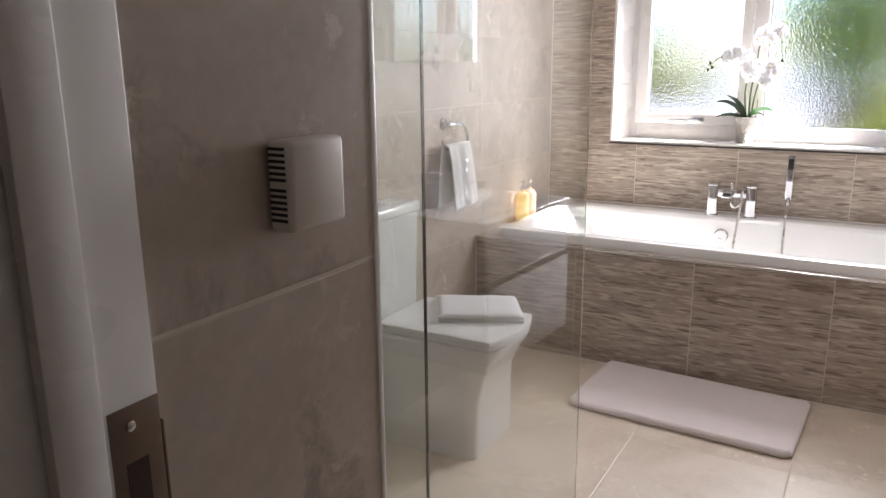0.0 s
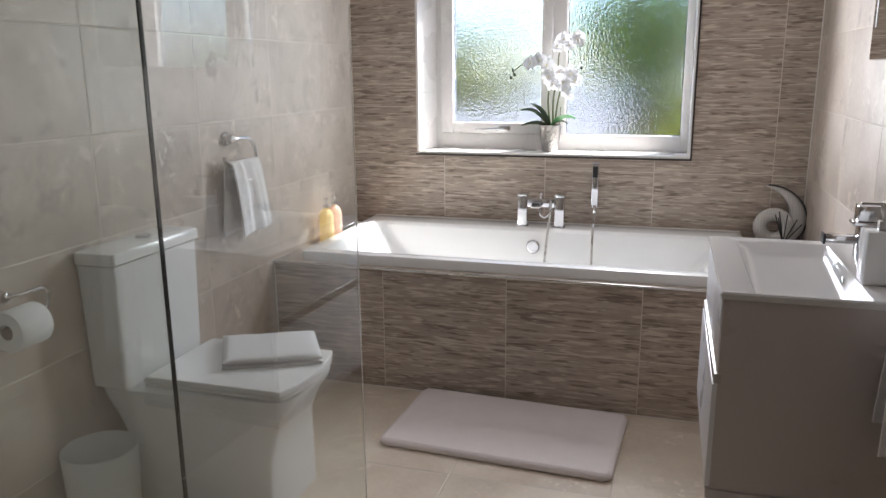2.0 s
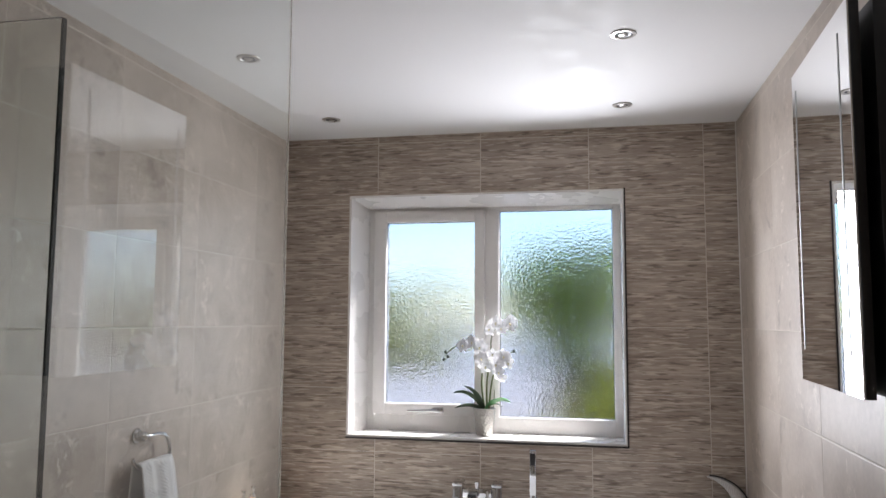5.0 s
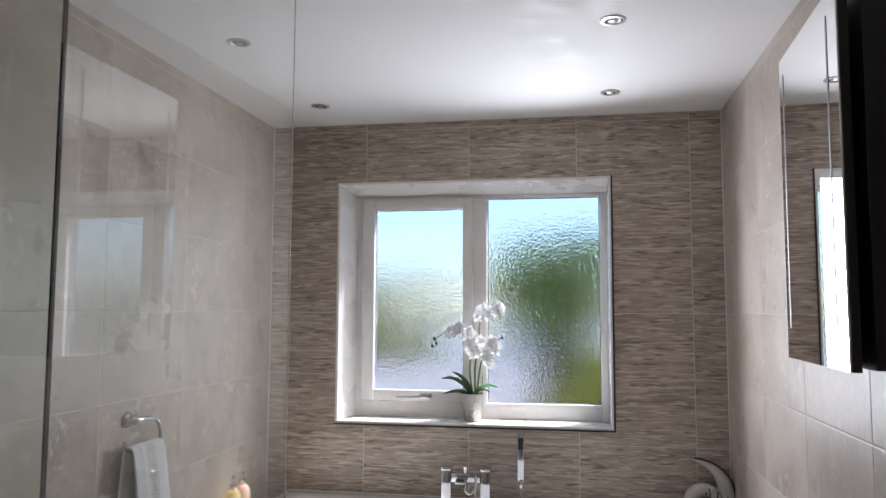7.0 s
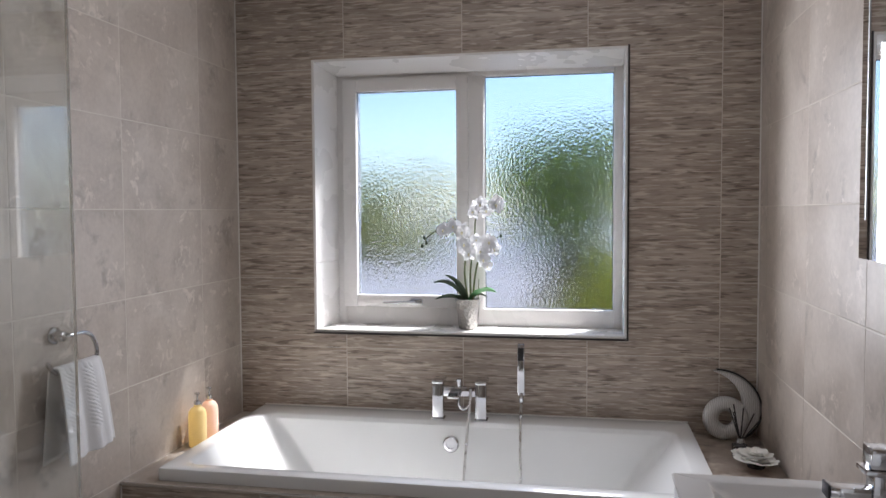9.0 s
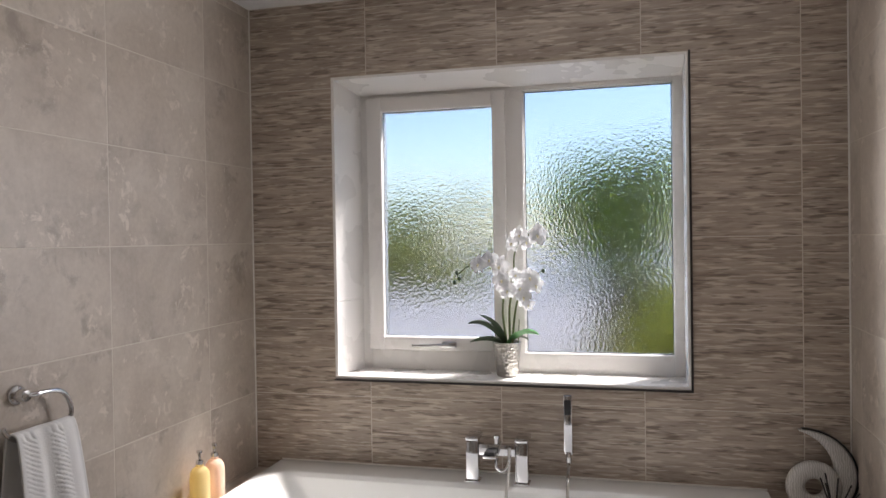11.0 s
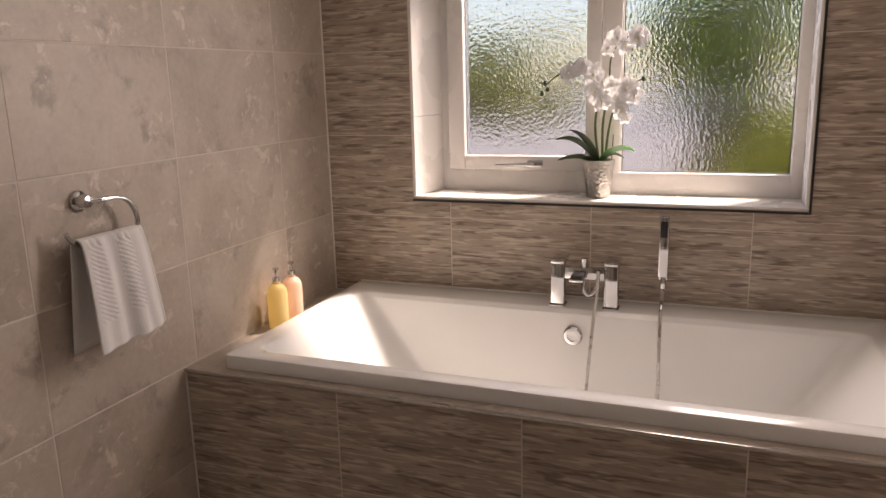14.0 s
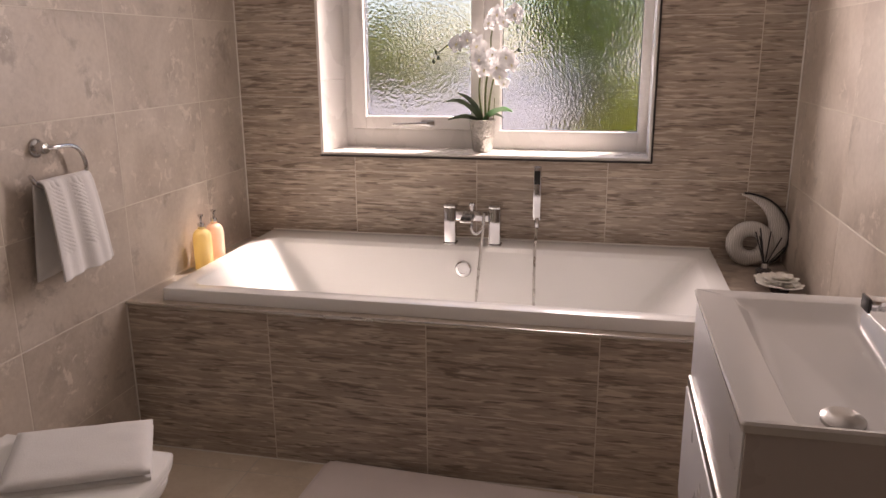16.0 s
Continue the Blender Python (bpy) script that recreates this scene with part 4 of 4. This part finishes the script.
BASE = Vector((OX, OY, SILL + 0.125))
for dx, dy, dz, rise, w, m in ((-0.150, -0.035, 0.085, 0.030, 0.024, LEAF), (-0.150, 0.000, 0.006, 0.012, 0.021, LEAF), (-0.095, -0.05, 0.120, 0.020, 0.022, LEAF), (0.130, -0.03, 0.045, 0.022, 0.024, LEAF2), (0.085, 0.03, 0.014, 0.02, 0.014, LEAF)):
    bm = bmesh.new()
    blade(bm, arc(BASE + Vector((dx, dy, 0)) * 0.05, BASE + Vector((dx, dy, dz)), rise), w, 0.75)
    part("leaf", bm, m, orchid)
stems = [
    [(0, 0, 0), (-0.015, 0.0, 0.12), (-0.012, 0.005, 0.22), (-0.03, 0.0, 0.305), (-0.09, -0.01, 0.335), (-0.15, -0.02, 0.310), (-0.195, -0.02, 0.275)],
    [(0.012, 0.005, 0), (0.012, 0.0, 0.14), (0.030, 0.005, 0.26), (0.035, 0.0, 0.36), (0.070, -0.01, 0.425), (0.125, -0.02, 0.440)],
    [(0.022, -0.01, 0), (0.035, -0.012, 0.12), (0.055, -0.015, 0.20), (0.095, -0.02, 0.265), (0.145, -0.02, 0.290)],
]
for s in stems:
    path = smooth_path([BASE + Vector(p) for p in s], 6)
    part("stem", tube(bmesh.new(), path, [0.0048 - 0.003 * i / len(path) for i in range(len(path))], 8), STEM, orchid)
part("support_cane", tube(bmesh.new(), [BASE + Vector((0.045, 0.0, 0)), BASE + Vector((0.05, 0.0, 0.10))], 0.002, 6), STEM, orchid)


def flower(centre, facing, size, seed):
    """An orchid bloom of five petals and a lip."""
    rnd = random.Random(seed)
    f = Vector(facing).normalized()
    side = f.cross(Vector((0, 0, 1))).normalized()
    up = side.cross(f)
    c = Vector(centre)
    bm = bmesh.new()
    for i in range(5):
        a = radians(90 + 72 * i + rnd.uniform(-7, 7))
        wide = 0.62 if i in (1, 4) else 0.36
        L = size * rnd.uniform(0.9, 1.1)
        d = side * math.cos(a) + up * math.sin(a)
        q = f.cross(d)
        loops = []
        sway, curl, phase = rnd.uniform(-0.16, 0.16), rnd.uniform(-0.45, 0.20), rnd.uniform(0, 6.3)
        for j in range(9):
            t = j / 8
            w = L * wide * math.sin(math.pi * (0.05 + 0.93 * t) ** 0.85) ** 0.7
            p = c + d * L * t + q * L * sway * t * t + f * (0.30 * L * t * (1 - t) + curl * L * t * t)
            ruffle = f * w * 0.34
            loops.append([p + q * w * (1 + 0.10 * math.sin(9 * t + phase)) + ruffle * math.sin(7 * t + phase), p + q * w * 0.5, p + f * 0.0006, p - q * w * 0.5, p - q * w * (1 + 0.10 * math.cos(8 * t + phase)) + ruffle * math.cos(8 * t + phase), p - f * 0.0012])
        rings(bm, loops, True, True)
    bloom = part("flower", bm, PETAL, orchid, "white orchid bloom", 70)
    bm = bmesh.new()
    tube(bm, [c + f * 0.001, c + f * size * 0.22 - up * size * 0.10, c + f * size * 0.30 - up * size * 0.26], [size * 0.09, size * 0.13, size * 0.03], 8)
    part("lip", bm, EYE, bloom)


for i, (dx, dy, dz, fx, fz, s) in enumerate((
        (-0.105, -0.03, 0.320, -0.3, -0.2, 0.036), (-0.062, -0.025, 0.335, 0.1, 0.1, 0.038), (-0.020, -0.03, 0.310, -0.2, 0.0, 0.042), (-0.012, -0.035, 0.255, 0.2, 0.1, 0.042), (0.010, -0.03, 0.215, -0.1, -0.2, 0.036),
        (0.028, -0.02, 0.400, -0.4, 0.1, 0.038), (0.060, -0.03, 0.432, 0.1, -0.1, 0.036), (0.085, -0.02, 0.405, 0.3, -0.2, 0.034), (0.128, -0.03, 0.430, 0.7, 0.0, 0.044),
        (0.062, -0.03, 0.225, -0.2, 0.0, 0.038), (0.098, -0.03, 0.265, 0.3, 0.1, 0.042), (0.075, -0.04, 0.190, 0.2, -0.3, 0.036), (0.120, -0.02, 0.235, 0.5, -0.2, 0.036), (0.045, -0.03, 0.275, -0.3, 0.2, 0.032), (0.092, -0.035, 0.160, 0.1, -0.4, 0.026))):
    flower(BASE + Vector((dx, dy, dz)), (fx, -1.0, fz), s, i)
for dx, dz in ((-0.195, 0.285), (-0.185, 0.262), (-0.205, 0.248), (0.150, 0.292)):
    part("bud", lathe(bmesh.new(), [(0.001, -0.009), (0.006, -0.004), (0.007, 0.002), (0.004, 0.008), (0.001, 0.010)], BASE + Vector((dx, -0.02, dz)), None, 10), LEAF, orchid)

# sculpture, reed diffuser and flowers on the ledge
k = Nodes("silvered_resin", (0.40, 0.40, 0.39), 0.42, 0.25)
v = k.coords((1, 1, 1))
wave = k.add("ShaderNodeTexWave", Vector=v, Scale=42.0, Distortion=7.0, Detail=2.0)
k.put("Base Color", k.ramp(wave.outputs["Fac"], [(0.2, (0.52, 0.51, 0.49)), (0.8, (0.68, 0.67, 0.65))]))
k.bump(wave.outputs["Fac"], 0.2, 0.002)
shell = thing("shell_ornament", "silver-grey spiral shell ornament standing on the bath ledge", "ornament")
SCX, SCZ, SCY = 2.124, LEDGE + 0.090, -0.085


def band(angles, inner, outer, half, name, y, material=None):
    """A rounded flat band swept round the shell's eye, between an inner and an outer radius."""
    loops = []
    for a in angles:
        ri, ro, h = inner(a), outer(a), half(a)
        row = []
        for j in range(14):
            b = 2 * math.pi * j / 14
            r = (ri + ro) / 2 + (ro - ri) / 2 * math.copysign(abs(math.cos(b)) ** 0.7, math.cos(b))
            row.append((SCX + r * math.cos(radians(a)), y + h * math.sin(b), max(LEDGE + 0.0008, SCZ + r * math.sin(radians(a)))))
        loops.append(row)
    return part(name, rings(bmesh.new(), loops, True, True), material or k.m, shell, angle=60)


band([-90 + 360 * i / 48 for i in range(49)], lambda a: 0.028, lambda a: 0.086 + 0.004 * (a + 90) / 360, lambda a: 0.024, "coil", SCY)
band([-75 + 178 * i / 40 for i in range(41)], lambda a: 0.070 + (0.118 * max(0, (a - 25) / 78) ** 1.3 if a > 25 else 0), lambda a: 0.094 + 0.100 * ((a + 75) / 178) ** 1.5 + 0.012 * math.sin(math.pi * (a + 75) / 178), lambda a: 0.020 - 0.010 * ((a + 75) / 178) ** 2, "crest", SCY + 0.016)

def crest_edge(a):
    """The crest's outer radius."""
    return 0.094 + 0.100 * ((a + 75) / 178) ** 1.5 + 0.012 * math.sin(math.pi * (a + 75) / 178)


band([-60 + 160 * i / 40 for i in range(41)], lambda a: crest_edge(a) - 0.001, lambda a: crest_edge(a) + 0.006, lambda a: 0.016 - 0.006 * ((a + 75) / 178) ** 2, "rim", SCY + 0.016, BLACK)
reeds = thing("reed_diffuser", "reed diffuser bottle with black sticks on the bath ledge", "diffuser")
RX, RY = 2.140, -0.30
part("bottle", rings(bmesh.new(), [rrect(RX - 0.026, RX + 0.026, RY - 0.026, RY + 0.026, LEDGE + 0.0005, 0.008), rrect(RX - 0.027, RX + 0.027, RY - 0.027, RY + 0.027, LEDGE + 0.045, 0.008), rrect(RX - 0.012, RX + 0.012, RY - 0.012, RY + 0.012, LEDGE + 0.055, 0.011)]), plain("smoked_glass", (0.10, 0.09, 0.09), 0.06, Transmission_Weight=0.3), reeds)
part("collar", lathe(bmesh.new(), [(0.013, 0.0555), (0.013, 0.073), (0.008, 0.074), (0.008, 0.060)], (RX, RY, LEDGE), None, 20, False), CHROME, reeds)
for dx, dy, dz in ((-0.040, 0.00, 0.185), (-0.022, 0.02, 0.195), (0.008, -0.01, 0.190), (0.050, 0.01, 0.165), (0.066, -0.02, 0.150), (-0.030, -0.02, 0.175)):
    part("reed", tube(bmesh.new(), [(RX, RY, LEDGE + 0.058), (RX + dx, RY + dy, LEDGE + dz)], 0.0024, 6), BLACK, reeds)

posy = thing("flower_dish", "cream artificial flowers in a dark dish on the bath ledge", "flowers")
FX, FY = 2.175, -0.405
part("dish", lathe(bmesh.new(), [(0.001, 0.0005), (0.030, 0.0005), (0.034, 0.014), (0.032, 0.014), (0.028, 0.007), (0.001, 0.005)], (FX, FY, LEDGE), None, 28, False), plain("dark_glazed_dish", (0.06, 0.05, 0.05), 0.2), posy)
CREAM = plain("cream_silk_petal", (0.88, 0.86, 0.80), 0.8, wear=0.05)
rnd = random.Random(8)
for i in range(5):
    a = 2 * math.pi * i / 5
    cx, cy, cz = FX + 0.030 * math.cos(a) * (i > 0), FY + 0.045 * math.sin(a) * (i > 0), LEDGE + 0.022 + 0.012 * (i == 0)
    bm = bmesh.new()
    for ring_i, (count, L, tilt) in enumerate(((9, 0.062, 0.30), (7, 0.050, 0.60), (6, 0.036, 1.0))):
        for j in range(count):
            b = 2 * math.pi * j / count + ring_i * 0.4 + rnd.uniform(-0.2, 0.2)
            d = Vector((math.cos(b), math.sin(b), tilt)).normalized()
            q = Vector((-math.sin(b), math.cos(b), 0))
            nrm = d.cross(q)
            loops = []
            for m in range(5):
                t = m / 4
                w = L * 0.42 * math.sin(math.pi * (0.08 + 0.84 * t)) + 0.001
                p = Vector((cx, cy, cz)) + d * L * t + Vector((0, 0, 0.006 * t * (1 - t)))
                loops.append([p + q * w, p + nrm * 0.002, p - q * w, p - nrm * 0.001])
            rings(bm, loops, True, True)
    part("bloom", bm, CREAM, posy, angle=70)

# ---- outside: paving, hedge and shrubs ----
ground = tagged(part("ground", B(-60, 60, 0.30, 120, -0.35, -0.20), plain("pale_paving", (0.66, 0.62, 0.59), 0.9, wear=0.15, scale=6)), "pale paving outside the window", "ground", kind="structure")


def leafy(name, label, at, size, count, greens, seed):
    """A shrub of short limbs and many small leaves in loose clumps."""
    rnd = random.Random(seed)
    t = thing(name, label, "shrub")
    c = Vector(at)
    bm = bmesh.new()
    for i in range(7):
        top = c + Vector((rnd.uniform(-0.5, 0.5) * size[0], rnd.uniform(-0.5, 0.5) * size[1], size[2] * rnd.uniform(0.5, 0.85)))
        tube(bm, smooth_path([c + Vector((rnd.uniform(-0.1, 0.1), rnd.uniform(-0.1, 0.1), 0)), c.lerp(top, 0.5) + Vector((rnd.uniform(-0.1, 0.1), 0, 0)), top], 4), [0.05 - 0.004 * j for j in range(9)], 6)
    part("limbs", bm, plain(name + "_bark", (0.10, 0.07, 0.05), 0.9, wear=0.3), t)
    clumps = [c + Vector((rnd.gauss(0, 0.45) * size[0], rnd.gauss(0, 0.4) * size[1], size[2] * (0.15 + 0.85 * rnd.random() ** 0.8))) for _ in range(40)]
    verts, faces = [], []
    for i in range(count):
        o = rnd.choice(clumps) + Vector((rnd.gauss(0, 0.16), rnd.gauss(0, 0.16), rnd.gauss(0, 0.13)))
        o.z = max(o.z, c.z + 0.04)
        u = Vector((rnd.gauss(0, 1), rnd.gauss(0, 1), rnd.gauss(0, 1))).normalized()
        w = u.orthogonal().normalized()
        s = rnd.uniform(0.035, 0.075)
        k0 = len(verts)
        verts += [o - u * s, o + w * s * 0.45, o + u * s, o - w * s * 0.45]
        faces.append((k0, k0 + 1, k0 + 2, k0 + 3))
    me = bpy.data.meshes.new("leaves")
    me.from_pydata([tuple(p) for p in verts], [], faces)
    kk = Nodes(name + "_leaf", greens[0], 0.5)
    rnd_isle = kk.add("ShaderNodeNewGeometry").outputs["Random Per Island"]
    kk.put("Base Color", kk.ramp(rnd_isle, [(0.0, greens[0]), (0.6, greens[1]), (1.0, greens[2])]))
    lit = kk.add("ShaderNodeBsdfTranslucent", Color=kk.ramp(rnd_isle, [(0.0, greens[0]), (0.6, greens[1]), (1.0, greens[2])]))
    both = kk.add("ShaderNodeMixShader", Fac=0.5)
    kk.t.links.new(kk.b.outputs[0], both.inputs[1])
    kk.t.links.new(lit.outputs[0], both.inputs[2])
    kk.t.links.new(both.outputs[0], kk.t.nodes["Material Output"].inputs["Surface"])
    me.materials.append(kk.m)
    ob = new("leaves", me)
    ob.parent = t
    tagged(ob, kind="stuff")


leafy("hedge", "loose green garden hedge beyond the paving", (-3.2, 11.0, -0.2), (2.6, 0.8, 2.3), 20000, ((0.22, 0.26, 0.03), (0.34, 0.36, 0.06), (0.48, 0.42, 0.10)), 1)
leafy("hedge", "loose green garden hedge beyond the paving", (-7.5, 11.5, -0.2), (2.6, 0.8, 2.1), 15000, ((0.22, 0.26, 0.03), (0.34, 0.36, 0.06), (0.48, 0.42, 0.10)), 2)
leafy("tree", "tall green shrub behind the window", (1.3, 9.5, -0.2), (1.2, 1.0, 2.75), 30000, ((0.30, 0.38, 0.05), (0.46, 0.56, 0.08), (0.62, 0.66, 0.14)), 3)
leafy("shrub", "yellow-green shrub close to the window", (2.02, 3.4, -0.2), (0.36, 0.4, 1.05), 7000, ((0.36, 0.38, 0.04), (0.55, 0.55, 0.06), (0.68, 0.64, 0.10)), 4)
leafy("shrub", "dark brown-leaved shrub near the window", (1.35, 6.2, -0.2), (0.6, 0.5, 0.95), 6000, ((0.10, 0.08, 0.04), (0.16, 0.13, 0.07), (0.22, 0.21, 0.09)), 5)
# added slab, raised so its sunlit top gives the panes a pale lower band
garden_terrace = tagged(part("garden_terrace", B(-5.0, 1.15, 0.50, 5.2, -0.2, 0.85, 0.01), plain("pale_sun_slab", (0.68, 0.60, 0.53), 0.9, wear=0.12, scale=8)), "added pale slab outside the window, its sunlit top standing in for paving", "terrace", kind="structure")
leafy("shrub", "olive green shrub in front of the hedge", (-1.6, 6.2, -0.2), (1.1, 0.5, 1.50), 14000, ((0.34, 0.36, 0.06), (0.52, 0.52, 0.12), (0.66, 0.62, 0.22)), 6)

# ---- wall and floor tiles ----
tile_wall(wall_left, DOOR_Y + 0.33, -0.0055, FZ, H - 0.001, sorted(COLS_Y), ROWS_Z, lambda u, v, d: (d, u, v), "left", STONE)
tile_wall(wall_right, DOOR_Y + 0.01, -0.0055, FZ, H - 0.001, [-3.862 + 0.533 * i for i in range(8)], ROWS_Z, lambda u, v, d: (W - d, u, v), "right", STONE)
tile_wall(wall_window, 0.0, W, LEDGE, H - 0.001, COLS_X, ROWS_Z, lambda u, v, d: (u, -d, v), "window", STREAK, WIN)
tile_wall(surround, 0.0055, W - 0.0055, FZ, LEDGE - 0.010, COLS_X, ROWS_Z, lambda u, v, d: (u, PANEL_Y + 0.006 - d, v), "window", STREAK)
tile_wall(pier, DOOR_Y + 0.007, SHOWER_Y + 0.003, FZ, H - 0.001, [], [z - 0.024 for z in ROWS_Z], lambda u, v, d: (PIER_X + d, u, v), "left", STONE)
tile_wall(pier, 0.0055, PIER_X - 0.001, FZ, H - 0.001, [0.533], ROWS_Z, lambda u, v, d: (u, SHOWER_Y + d, v), "shower", STONE)
tile_wall(floor, 0.0, W, DOOR_Y - 0.018, PANEL_Y + 0.004, [0.455, 0.990, 1.525, 2.060], [-3.705, -3.170, -2.635, -2.100, -1.565, -1.030], lambda u, v, d: (u, v, FZ - 0.005 + d), "floor", FLOOR)
part("corner_trim", B(PIER_X - 0.002, PIER_X + 0.0065, SHOWER_Y - 0.004, SHOWER_Y + 0.0065, FZ, H - 0.001, 0.002), PAINT, pier, "pale plastic tile corner trim")
for xa, xb in ((0.0052, 0.0105), (W - 0.0105, W - 0.0052)):
    part("corner_sealant", B(xa, xb, -0.0105, -0.0052, LEDGE + 0.001, H - 0.001, 0.0015, 1), SILICONE, wall_window, "white sealant line")
part("base_sealant", B(0.006, VX + 0.40, PANEL_Y - 0.004, PANEL_Y + 0.0005, FZ + 0.0003, FZ + 0.0042, 0.001, 1), SILICONE, surround, "white sealant line")
part("bath_sealant", B(0.122, 1.990, -0.0075, -0.0052, RIM - 0.002, RIM + 0.004), SILICONE, surround, "white sealant line")
part("side_sealant", B(0.0055, 0.0095, PANEL_Y - 0.0045, PANEL_Y - 0.0006, FZ + 0.0045, LEDGE - 0.012), SILICONE, surround, "white sealant line")
